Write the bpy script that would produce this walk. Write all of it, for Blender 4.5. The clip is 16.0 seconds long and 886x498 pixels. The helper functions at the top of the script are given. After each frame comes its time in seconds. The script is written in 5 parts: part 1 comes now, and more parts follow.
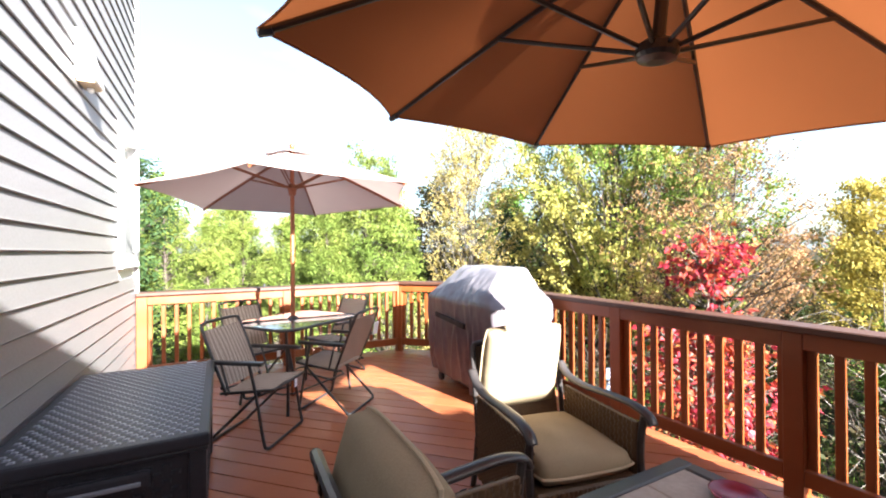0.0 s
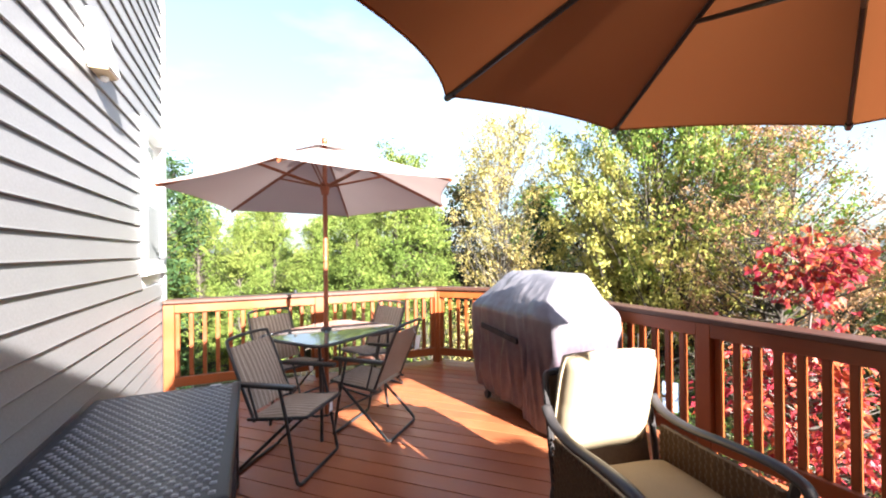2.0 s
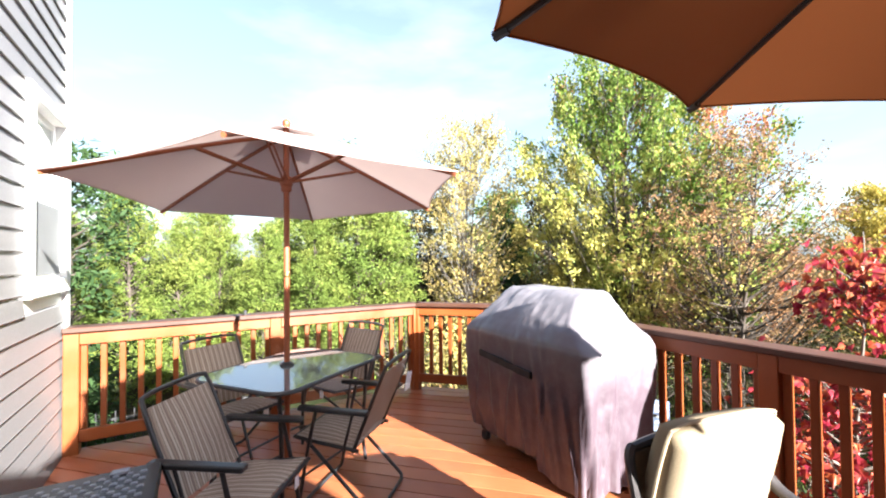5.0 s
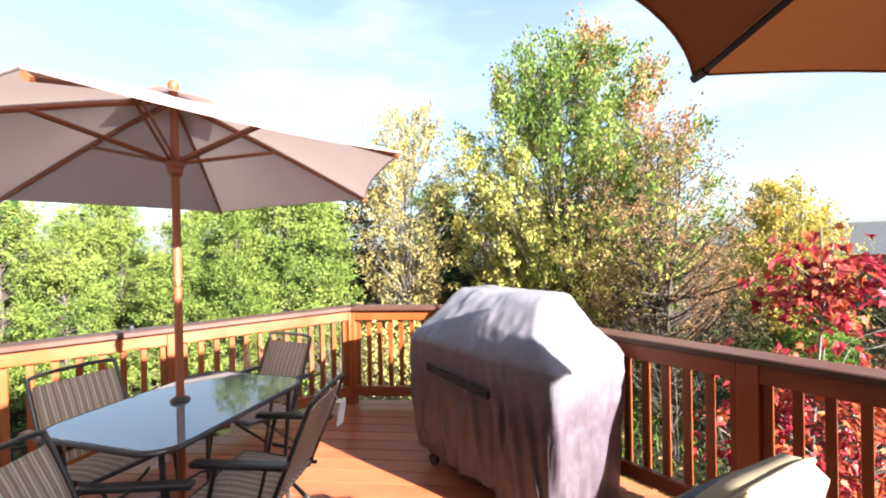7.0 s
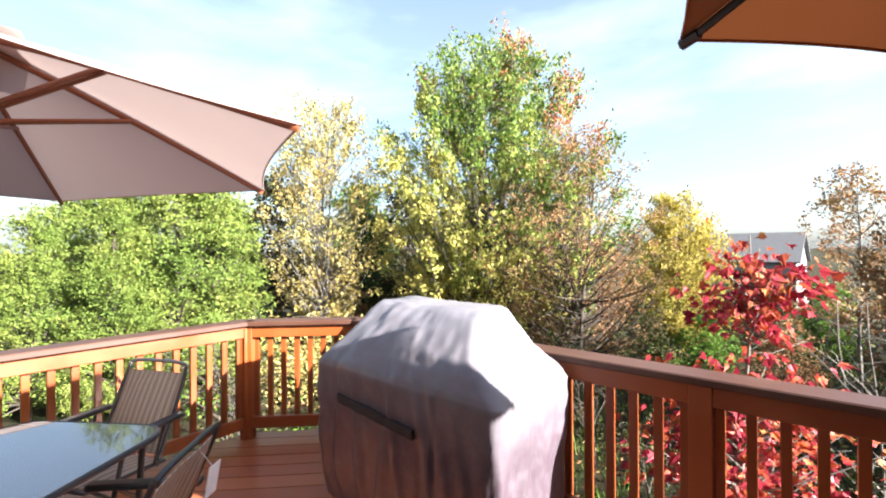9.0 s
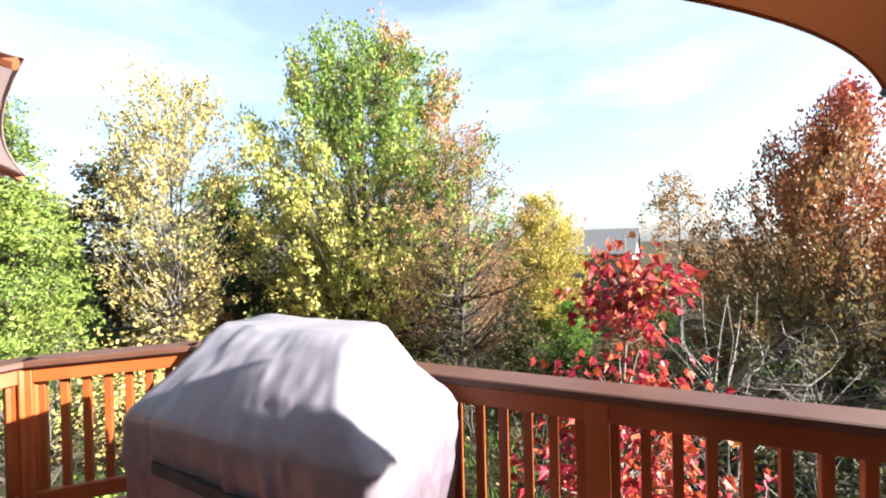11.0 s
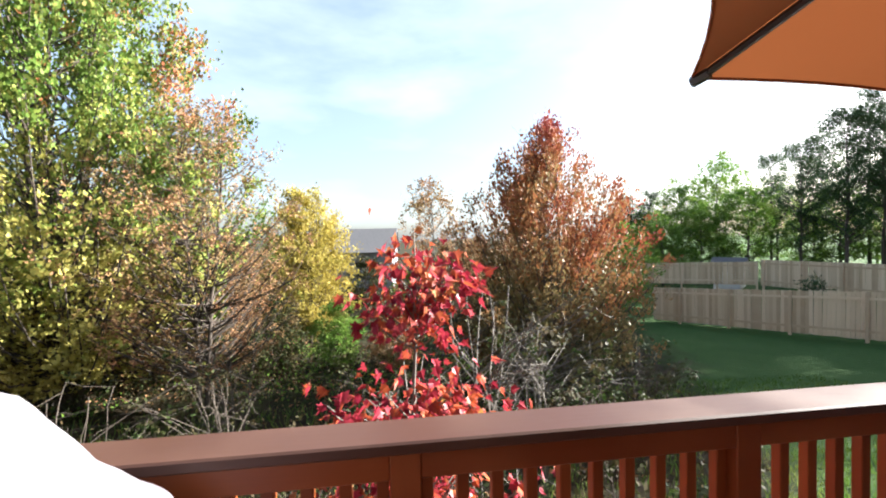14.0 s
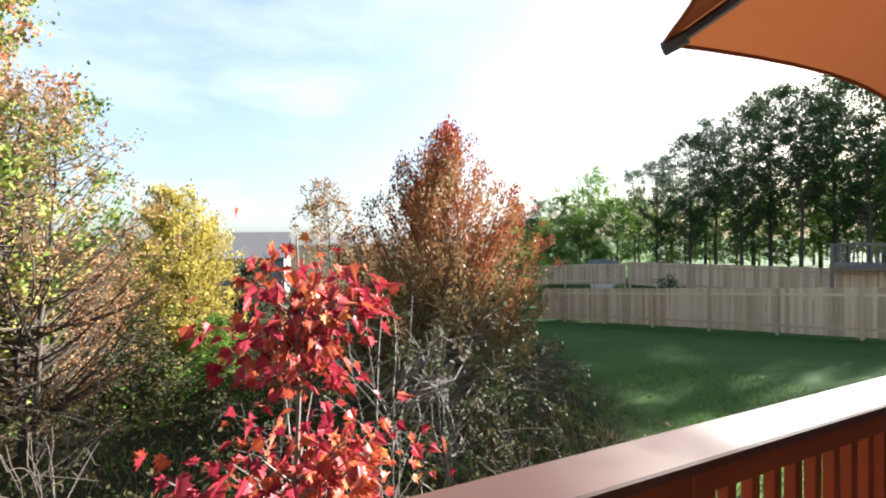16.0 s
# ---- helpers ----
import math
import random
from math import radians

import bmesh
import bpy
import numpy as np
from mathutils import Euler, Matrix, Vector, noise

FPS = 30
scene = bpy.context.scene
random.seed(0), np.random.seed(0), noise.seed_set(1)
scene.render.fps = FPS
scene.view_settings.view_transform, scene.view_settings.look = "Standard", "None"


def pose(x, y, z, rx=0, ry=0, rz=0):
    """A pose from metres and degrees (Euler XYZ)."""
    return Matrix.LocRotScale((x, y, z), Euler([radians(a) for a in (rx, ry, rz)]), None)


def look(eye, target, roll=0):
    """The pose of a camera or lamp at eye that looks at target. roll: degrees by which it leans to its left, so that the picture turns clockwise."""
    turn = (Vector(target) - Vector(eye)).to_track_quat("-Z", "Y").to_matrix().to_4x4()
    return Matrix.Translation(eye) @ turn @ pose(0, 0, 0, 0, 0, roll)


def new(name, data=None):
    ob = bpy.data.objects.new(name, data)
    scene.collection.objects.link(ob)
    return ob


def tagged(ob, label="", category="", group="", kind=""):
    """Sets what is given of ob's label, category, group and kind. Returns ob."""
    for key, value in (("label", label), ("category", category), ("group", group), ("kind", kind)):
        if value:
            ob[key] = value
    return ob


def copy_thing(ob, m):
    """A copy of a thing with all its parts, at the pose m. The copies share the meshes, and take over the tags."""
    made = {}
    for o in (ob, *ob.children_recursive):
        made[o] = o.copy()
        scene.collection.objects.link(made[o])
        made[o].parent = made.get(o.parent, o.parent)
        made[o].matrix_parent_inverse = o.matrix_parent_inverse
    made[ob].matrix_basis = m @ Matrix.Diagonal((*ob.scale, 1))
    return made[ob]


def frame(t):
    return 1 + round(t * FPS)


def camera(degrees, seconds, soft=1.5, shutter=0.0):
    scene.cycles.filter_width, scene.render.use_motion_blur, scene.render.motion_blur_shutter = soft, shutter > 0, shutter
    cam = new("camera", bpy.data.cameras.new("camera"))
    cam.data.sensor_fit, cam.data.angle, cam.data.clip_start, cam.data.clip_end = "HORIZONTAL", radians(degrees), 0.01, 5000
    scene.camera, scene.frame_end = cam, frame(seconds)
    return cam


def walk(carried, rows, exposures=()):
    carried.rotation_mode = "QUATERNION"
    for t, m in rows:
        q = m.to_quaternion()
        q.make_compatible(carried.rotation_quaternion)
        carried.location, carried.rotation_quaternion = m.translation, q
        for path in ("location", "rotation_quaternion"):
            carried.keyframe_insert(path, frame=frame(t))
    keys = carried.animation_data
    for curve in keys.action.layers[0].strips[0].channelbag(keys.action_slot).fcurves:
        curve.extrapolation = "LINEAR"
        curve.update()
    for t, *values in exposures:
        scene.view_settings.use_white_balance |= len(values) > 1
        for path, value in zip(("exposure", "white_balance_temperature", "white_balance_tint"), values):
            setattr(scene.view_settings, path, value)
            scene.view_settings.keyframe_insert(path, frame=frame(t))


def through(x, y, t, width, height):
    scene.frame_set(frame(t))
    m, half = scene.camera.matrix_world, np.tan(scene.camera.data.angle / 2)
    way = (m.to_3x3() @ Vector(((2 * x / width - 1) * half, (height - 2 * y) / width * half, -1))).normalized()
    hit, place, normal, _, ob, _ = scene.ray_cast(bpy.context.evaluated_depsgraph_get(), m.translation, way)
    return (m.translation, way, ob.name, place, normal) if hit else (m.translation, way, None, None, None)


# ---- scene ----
cam = camera(93.7, 16.0, soft=2.0)
PATH = [
    (0, (0.233, 0.222, 1.336), (1.177, 1.985, 1.345), -0.4),
    (0.5, (0.224, 0.309, 1.35), (1.126, 2.094, 1.374), -0.1),
    (1, (0.24, 0.424, 1.374), (1.09, 2.234, 1.396), 0.2),
    (1.5, (0.249, 0.555, 1.373), (1.071, 2.378, 1.386), -0.1),
    (2, (0.267, 0.673, 1.379), (1.098, 2.493, 1.387), -0.6),
    (2.5, (0.259, 0.786, 1.385), (1.092, 2.604, 1.399), -1.0),
    (3, (0.27, 0.924, 1.397), (1.128, 2.731, 1.409), -1.0),
    (3.5, (0.283, 1.036, 1.393), (1.18, 2.824, 1.41), -1.2),
    (5.8, (0.38, 1.577, 1.457), (1.482, 3.246, 1.483), -0.4),
    (6, (0.406, 1.615, 1.464), (1.533, 3.267, 1.483), -0.5),
    (6.5, (0.48, 1.711, 1.465), (1.675, 3.315, 1.47), -0.9),
    (7, (0.538, 1.805, 1.476), (1.802, 3.355, 1.466), -1.1),
    (7.5, (0.602, 1.891, 1.482), (1.92, 3.395, 1.475), -0.9),
    (8, (0.674, 1.967, 1.481), (2.05, 3.418, 1.481), -0.6),
    (8.5, (0.748, 2.053, 1.479), (2.203, 3.425, 1.483), -0.3),
    (11, (1.17, 2.309, 1.521), (2.998, 3.119, 1.503), -1.3),
    (11.5, (1.264, 2.363, 1.509), (3.166, 2.982, 1.494), -1.0),
    (12, (1.344, 2.39, 1.499), (3.296, 2.824, 1.49), -1.0),
    (12.5, (1.44, 2.417, 1.497), (3.424, 2.673, 1.484), -1.1),
    (13, (1.531, 2.446, 1.496), (3.53, 2.523, 1.475), -1.2),
    (13.5, (1.617, 2.464, 1.502), (3.615, 2.384, 1.471), -1.3),
    (14, (1.716, 2.478, 1.504), (3.697, 2.204, 1.458), -1.0),
    (14.5, (1.808, 2.491, 1.505), (3.756, 2.038, 1.454), -0.6),
    (15, (1.898, 2.477, 1.506), (3.809, 1.891, 1.462), -0.7),
    (15.5, (2.011, 2.44, 1.526), (3.891, 1.76, 1.486), -0.8),
    (16, (2.117, 2.4, 1.525), (3.975, 1.66, 1.491), -1.0),
]
walk(cam, [(t, look(eye, target, roll)) for t, eye, target, roll in PATH],
     exposures=[(0.0, 3.44, 6060, 10), (2.0, 3.25, 6060, 10), (3.5, 3.2, 6060, 10), (7.0, 3.08, 6060, 10), (11.0, 3.04, 6060, 10), (13.0, 2.95, 6060, 10), (16.0, 2.85, 6060, 10)])

# ---- sky, sun, exposure ----
SUN_DIR = Vector((-0.20, 1.0, -0.42)).normalized()      # the way the light travels
SUN_EL = math.asin(-SUN_DIR.z)
world = bpy.data.worlds.new("world")
scene.world = world
world.use_nodes = True
wt = world.node_tree
wt.nodes.clear()
w_out = wt.nodes.new("ShaderNodeOutputWorld")
w_bg = wt.nodes.new("ShaderNodeBackground")
w_sky = wt.nodes.new("ShaderNodeTexSky")
w_sky.sky_type = "NISHITA"
w_sky.sun_disc = False
w_sky.sun_elevation = SUN_EL
w_sky.sun_rotation = math.atan2(-SUN_DIR.x, -SUN_DIR.y)
w_sky.air_density = 1.0
w_sky.dust_density = 2.5
w_sky.ozone_density = 1.0
w_coord = wt.nodes.new("ShaderNodeTexCoord")
w_map = wt.nodes.new("ShaderNodeMapping")
w_map.inputs["Scale"].default_value = (1.0, 1.0, 3.2)
w_noise = wt.nodes.new("ShaderNodeTexNoise")
w_noise.inputs["Scale"].default_value = 2.6
w_noise.inputs["Detail"].default_value = 7.0
w_ramp = wt.nodes.new("ShaderNodeValToRGB")
w_ramp.color_ramp.elements[0].color = (0.24, 0.24, 0.24, 1.0)
w_ramp.color_ramp.elements[0].position = 0.44
w_ramp.color_ramp.elements[1].position = 0.85
w_mix = wt.nodes.new("ShaderNodeMixRGB")
w_mix.inputs["Color2"].default_value = (4.0, 4.5, 4.7, 1.0)
wt.links.new(w_coord.outputs["Generated"], w_map.inputs["Vector"])
wt.links.new(w_map.outputs["Vector"], w_noise.inputs["Vector"])
wt.links.new(w_noise.outputs["Fac"], w_ramp.inputs["Fac"])
w_sep = wt.nodes.new("ShaderNodeSeparateXYZ")
w_haze = wt.nodes.new("ShaderNodeMapRange")          # thin cloud and haze lie low, the zenith is clear
for sock, val in (("From Min", 0.45), ("From Max", 0.80), ("To Min", 1.0), ("To Max", 0.1)):
    w_haze.inputs[sock].default_value = val
w_thin = wt.nodes.new("ShaderNodeMath")
w_thin.operation = "MULTIPLY"
wt.links.new(w_coord.outputs["Generated"], w_sep.inputs[0])
wt.links.new(w_sep.outputs["Z"], w_haze.inputs["Value"])
wt.links.new(w_ramp.outputs["Color"], w_thin.inputs[0])
wt.links.new(w_haze.outputs[0], w_thin.inputs[1])
wt.links.new(w_thin.outputs[0], w_mix.inputs["Fac"])
wt.links.new(w_sky.outputs["Color"], w_mix.inputs["Color1"])
wt.links.new(w_mix.outputs["Color"], w_bg.inputs["Color"])
wt.links.new(w_bg.outputs["Background"], w_out.inputs["Surface"])
w_bg.inputs["Strength"].default_value = 0.043
sun_data = bpy.data.lights.new("sun", "SUN")
sun_data.energy = 5.0
sun_data.angle = radians(0.6)
sun_data.color = (1.0, 0.94, 0.83)
sun = new("sun", sun_data)
sun.matrix_world = look((0, 0, 30), Vector((0, 0, 30)) + SUN_DIR)

# ---- materials ----
class Nodes:
    """A node material under construction."""
    def __init__(self, name):
        self.mat = bpy.data.materials.new(name)
        self.mat.use_nodes = True
        self.t = self.mat.node_tree
        self.b = self.t.nodes["Principled BSDF"]
        self.out = self.t.nodes["Material Output"]

    def n(self, kind, **values):
        node = self.t.nodes.new(kind)
        for k, v in values.items():
            node.inputs[k.replace("_", " ")].default_value = v
        return node

    def link(self, a, b):
        self.t.links.new(a, b)

    def coords(self, scale=(1, 1, 1), rot=0.0, source="Object"):
        c = self.n("ShaderNodeTexCoord")
        m = self.n("ShaderNodeMapping")
        m.inputs["Scale"].default_value = scale
        m.inputs["Rotation"].default_value = (0, 0, rot)
        self.link(c.outputs[source], m.inputs["Vector"])
        return m.outputs["Vector"]

    def noise(self, vec, scale, detail=4.0, rough=0.55):
        k = self.n("ShaderNodeTexNoise", Scale=scale, Detail=detail, Roughness=rough)
        self.link(vec, k.inputs["Vector"])
        return k.outputs["Fac"]

    def ramp(self, fac, *stops):
        r = self.n("ShaderNodeValToRGB")
        els = r.color_ramp.elements
        while len(els) < len(stops):
            els.new(0.5)
        for e, (p, c) in zip(els, stops):
            e.position, e.color = p, (*c, 1.0)
        self.link(fac, r.inputs["Fac"])
        return r.outputs["Color"]

    def mix(self, fac, a, b, mode="MIX"):
        m = self.n("ShaderNodeMixRGB")
        m.blend_type = mode
        for sock, v in (("Fac", fac), ("Color1", a), ("Color2", b)):
            if isinstance(v, (int, float)):
                m.inputs[sock].default_value = v
            elif isinstance(v, tuple):
                m.inputs[sock].default_value = (*v, 1.0)
            else:
                self.link(v, m.inputs[sock])
        return m.outputs["Color"]

    def bump(self, height, strength=0.3, distance=0.005):
        k = self.n("ShaderNodeBump", Strength=strength, Distance=distance)
        self.link(height, k.inputs["Height"])
        self.link(k.outputs["Normal"], self.b.inputs["Normal"])

    def base(self, color):
        if isinstance(color, tuple):
            self.b.inputs["Base Color"].default_value = (*color, 1.0)
        else:
            self.link(color, self.b.inputs["Base Color"])

    def set(self, **values):
        for k, v in values.items():
            self.b.inputs[k.replace("_", " ")].default_value = v
        return self


def plain(name, a, b, scale=6.0, rough=0.6, bump=0.15, fine=60.0, metal=0.0, spec=0.5):
    """Two tones mixed by a coarse noise, a fine grain on top, and fine relief."""
    k = Nodes(name)
    v = k.coords()
    coarse, grain = k.noise(v, scale, 5), k.noise(v, fine, 3)
    col = k.mix(coarse, a, b)
    col = k.mix(0.18, col, k.ramp(grain, (0.3, (0.25, 0.25, 0.25)), (0.7, (0.9, 0.9, 0.9))), "SOFT_LIGHT")
    k.base(col)
    k.set(Roughness=rough, Metallic=metal, Specular_IOR_Level=spec)
    if bump:
        k.bump(grain, bump, 0.002)
    return k.mat


def stained_wood(name, dark, light, axis="X", rough=0.5, pale=None):
    """Stained timber: long grain along one axis, a tone of its own for each piece."""
    k = Nodes(name)
    sc = {"X": (1.5, 22, 22), "Y": (22, 1.5, 22), "Z": (22, 22, 1.5)}[axis]
    v = k.coords(sc)
    grain = k.noise(v, 2.0, 6, 0.6)
    blot = k.noise(k.coords((1, 1, 1)), 2.2, 4)
    info = k.n("ShaderNodeObjectInfo")
    tone = k.mix(info.outputs["Random"], dark, light)
    col = k.mix(grain, k.mix(0.35, tone, tuple(c * 0.55 for c in dark)), tone)
    col = k.mix(k.ramp(blot, (0.45, (0, 0, 0)), (0.75, (0.5, 0.5, 0.5))), col, pale or light)
    k.base(col)
    k.link(k.ramp(blot, (0.3, (rough - 0.12,) * 3), (0.7, (rough + 0.15,) * 3)), k.b.inputs["Roughness"])
    k.bump(grain, 0.25, 0.002)
    return k.mat


def leafy(name, stops, gloss=0.45, through=0.45, wave=0.35, grade=(0, 0, 0), shift=0.0):
    """Leaves: a colour of their own for each leaf, drifting over the crown, and light through the blade."""
    k = Nodes(name)
    geo = k.n("ShaderNodeNewGeometry")
    big = k.noise(k.coords(), wave, 3)
    add = k.n("ShaderNodeMath")
    add.operation = "MULTIPLY_ADD"
    k.link(k.mix(0.55, geo.outputs["Random Per Island"], k.noise(k.coords(), 5.5, 2)), add.inputs[0])
    add.inputs[1].default_value = 0.62
    sub = k.n("ShaderNodeMath")
    sub.operation = "MULTIPLY_ADD"
    k.link(big, sub.inputs[0])
    sub.inputs[1].default_value = 1.5
    sub.inputs[2].default_value = -0.555
    k.link(sub.outputs[0], add.inputs[2])
    dot = k.n("ShaderNodeVectorMath")
    dot.operation = "DOT_PRODUCT"
    k.link(k.coords(), dot.inputs[0])
    dot.inputs[1].default_value = grade
    total = k.n("ShaderNodeMath")
    total.operation = "ADD"
    k.link(add.outputs[0], total.inputs[0])
    k.link(dot.outputs["Value"], total.inputs[1])
    fin = k.n("ShaderNodeMath")
    fin.operation = "ADD"
    k.link(total.outputs[0], fin.inputs[0])
    fin.inputs[1].default_value = shift
    col = k.ramp(fin.outputs[0], *stops)
    k.base(col)
    k.set(Roughness=gloss + 0.12, Specular_IOR_Level=0.12)
    tr = k.n("ShaderNodeBsdfTranslucent")
    k.link(col, tr.inputs["Color"])
    mx = k.n("ShaderNodeMixShader", Fac=through * 0.7)
    k.link(k.b.outputs[0], mx.inputs[1])
    k.link(tr.outputs[0], mx.inputs[2])
    k.link(mx.outputs[0], k.out.inputs["Surface"])
    return k.mat


def canopy_cloth(name, a, b, through):
    """Woven cloth that lets some light through."""
    k = Nodes(name)
    v = k.coords()
    weave = k.noise(k.coords((1, 1, 1)), 320, 2)
    col = k.mix(k.noise(v, 2.0, 5), a, b)
    k.base(col)
    k.set(Roughness=0.85, Specular_IOR_Level=0.2)
    k.bump(weave, 0.2, 0.001)
    tr = k.n("ShaderNodeBsdfTranslucent")
    k.link(col, tr.inputs["Color"])
    mx = k.n("ShaderNodeMixShader", Fac=through)
    k.link(k.b.outputs[0], mx.inputs[1])
    k.link(tr.outputs[0], mx.inputs[2])
    k.link(mx.outputs[0], k.out.inputs["Surface"])
    return k.mat


def striped_cloth(name):
    """Brown and cream sling stripes that run up the chair."""
    k = Nodes(name)
    v = k.coords()
    w = k.n("ShaderNodeTexWave", Scale=8.5, Distortion=0.15)
    w.bands_direction = "X"
    k.link(v, w.inputs["Vector"])
    w2 = k.n("ShaderNodeTexWave", Scale=21.0, Distortion=0.1)
    w2.bands_direction = "X"
    k.link(v, w2.inputs["Vector"])
    col = k.mix(k.ramp(w.outputs["Fac"], (0.35, (0, 0, 0)), (0.6, (1, 1, 1))), (0.30, 0.235, 0.19), (0.46, 0.40, 0.335))
    col = k.mix(k.ramp(w2.outputs["Fac"], (0.72, (0, 0, 0)), (0.85, (0.8, 0.8, 0.8))), col, (0.17, 0.13, 0.105))
    k.base(col)
    k.set(Roughness=0.8, Specular_IOR_Level=0.2)
    k.bump(k.noise(v, 300, 2), 0.3, 0.001)
    return k.mat


def pale_topped_vinyl(name, dye, pale_tone):
    """Old vinyl: paler up the hood for uneven fading and a sunlit top kept in the colour, with scuffs and fine grain.
    """
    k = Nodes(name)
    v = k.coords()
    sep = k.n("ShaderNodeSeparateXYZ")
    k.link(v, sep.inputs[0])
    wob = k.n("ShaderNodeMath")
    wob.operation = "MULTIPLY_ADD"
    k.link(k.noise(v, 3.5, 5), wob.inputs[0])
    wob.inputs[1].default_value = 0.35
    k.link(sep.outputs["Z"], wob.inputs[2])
    # Height mask: fading and the sunlit top together, painted into the colour.
    fade_and_light = k.n("ShaderNodeMapRange")
    k.link(wob.outputs[0], fade_and_light.inputs["Value"])
    fade_and_light.inputs["From Min"].default_value = 0.75
    fade_and_light.inputs["From Max"].default_value = 1.30
    col = k.mix(fade_and_light.outputs[0], dye, pale_tone)
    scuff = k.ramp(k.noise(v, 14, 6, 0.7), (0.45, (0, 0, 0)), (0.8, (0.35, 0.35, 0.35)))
    k.base(k.mix(scuff, col, pale_tone))
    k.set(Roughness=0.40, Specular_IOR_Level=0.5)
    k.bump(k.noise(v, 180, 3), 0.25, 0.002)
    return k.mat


M_BOARD = stained_wood("deck_board_stain", (0.29, 0.082, 0.034), (0.38, 0.12, 0.048), "X", 0.40, (0.43, 0.165, 0.068))
M_RAIL = stained_wood("railing_stain_y", (0.18, 0.040, 0.0085), (0.245, 0.060, 0.013), "Y", 0.42, (0.31, 0.095, 0.024))
M_RAILX = stained_wood("railing_stain_x", (0.18, 0.040, 0.0085), (0.245, 0.060, 0.013), "X", 0.42, (0.31, 0.095, 0.024))
M_RAILZ = stained_wood("railing_stain_z", (0.18, 0.040, 0.0085), (0.245, 0.060, 0.013), "Z", 0.42, (0.31, 0.095, 0.024))
M_CAP = stained_wood("rail_cap_stain", (0.052, 0.021, 0.013), (0.075, 0.030, 0.018), "X", 0.48, (0.10, 0.048, 0.030))
M_SIDING = plain("vinyl_siding", (0.19, 0.181, 0.187), (0.22, 0.21, 0.215), 1.2, 0.5, 0.12, 90)
M_WHITE = plain("white_vinyl", (0.78, 0.78, 0.77), (0.84, 0.84, 0.83), 3, 0.4, 0.05)
M_BLACK = plain("black_steel", (0.018, 0.018, 0.02), (0.035, 0.034, 0.036), 12, 0.38, 0.1, 120, 0.0)
M_BRONZE = plain("dark_bronze_aluminium", (0.03, 0.027, 0.03), (0.06, 0.052, 0.05), 9, 0.36, 0.1, 120, 0.3)
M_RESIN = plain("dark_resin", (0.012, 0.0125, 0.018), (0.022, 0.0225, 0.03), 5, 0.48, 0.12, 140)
# Dark resin lifted to grey: the sky's reflection on the lid pads, put into colour.
M_RESIN_SHEEN = plain("resin_sky_sheen", (0.15, 0.155, 0.19), (0.19, 0.195, 0.23), 5, 0.34, 0.12, 140)
M_ORANGE = canopy_cloth("terracotta_canvas", (0.275, 0.086, 0.029), (0.32, 0.104, 0.035), 0.16)
M_CREAM = canopy_cloth("beige_canvas", (0.45, 0.345, 0.325), (0.51, 0.395, 0.37), 0.22)
M_TEAK = stained_wood("umbrella_pole_wood", (0.20, 0.055, 0.022), (0.26, 0.075, 0.03), "Z", 0.4)
M_STRIPE = striped_cloth("striped_sling")
M_CUSHION = plain("tan_cushion_cloth", (0.22, 0.172, 0.112), (0.27, 0.213, 0.14), 4, 0.9, 0.35, 260, 0.0, 0.2)
M_PIPE = plain("cushion_piping", (0.34, 0.27, 0.185), (0.40, 0.32, 0.22), 8, 0.85, 0.3, 200, 0.0, 0.2)
M_WICKER = plain("brown_wicker", (0.06, 0.034, 0.018), (0.14, 0.085, 0.045), 40, 0.5, 0.4, 220)
M_COVER = pale_topped_vinyl("grill_cover_vinyl", (0.070, 0.050, 0.063), (0.185, 0.172, 0.192))
M_STRAP = plain("black_webbing", (0.012, 0.012, 0.014), (0.02, 0.02, 0.022), 20, 0.8, 0.3, 300)
M_SLATE = plain("slate_tile", (0.20, 0.15, 0.125), (0.36, 0.30, 0.26), 9, 0.5, 0.3, 60)
M_MAROON = plain("maroon_glaze", (0.16, 0.012, 0.03), (0.2, 0.02, 0.04), 6, 0.25, 0.05)
M_PAPER = plain("white_paper_tag", (0.75, 0.76, 0.8), (0.82, 0.82, 0.84), 9, 0.7, 0.05)
M_BARK = plain("grey_brown_bark", (0.040, 0.031, 0.025), (0.092, 0.075, 0.062), 14, 0.9, 0.8, 50, 0.0, 0.2)
M_PALEBARK = plain("pale_grey_bark", (0.10, 0.088, 0.076), (0.18, 0.16, 0.142), 12, 0.85, 0.6, 50, 0.0, 0.2)
M_SHINGLE = plain("grey_roof_shingle", (0.10, 0.098, 0.102), (0.16, 0.157, 0.162), 5, 0.9, 0.5, 40, 0.0, 0.2)
M_FARWALL = plain("weathered_grey_siding", (0.15, 0.15, 0.16), (0.19, 0.19, 0.20), 2, 0.8, 0.2, 40)
M_TAN = plain("tan_lamp_base", (0.45, 0.34, 0.2), (0.5, 0.4, 0.26), 9, 0.5, 0.1)


def glass_mat(name, tint, rough=0.02):
    k = Nodes(name)
    k.base(tint)
    k.set(Roughness=rough, Transmission_Weight=1.0, IOR=1.45)
    return k.mat


M_GLASS = glass_mat("window_glass", (0.85, 0.9, 0.92))


def table_glass():
    k = Nodes("tempered_table_glass")
    k.base((0.20, 0.225, 0.25))
    k.set(Roughness=0.035, Transmission_Weight=0.4, IOR=2.1)
    return k.mat


M_TABLEGLASS = table_glass()

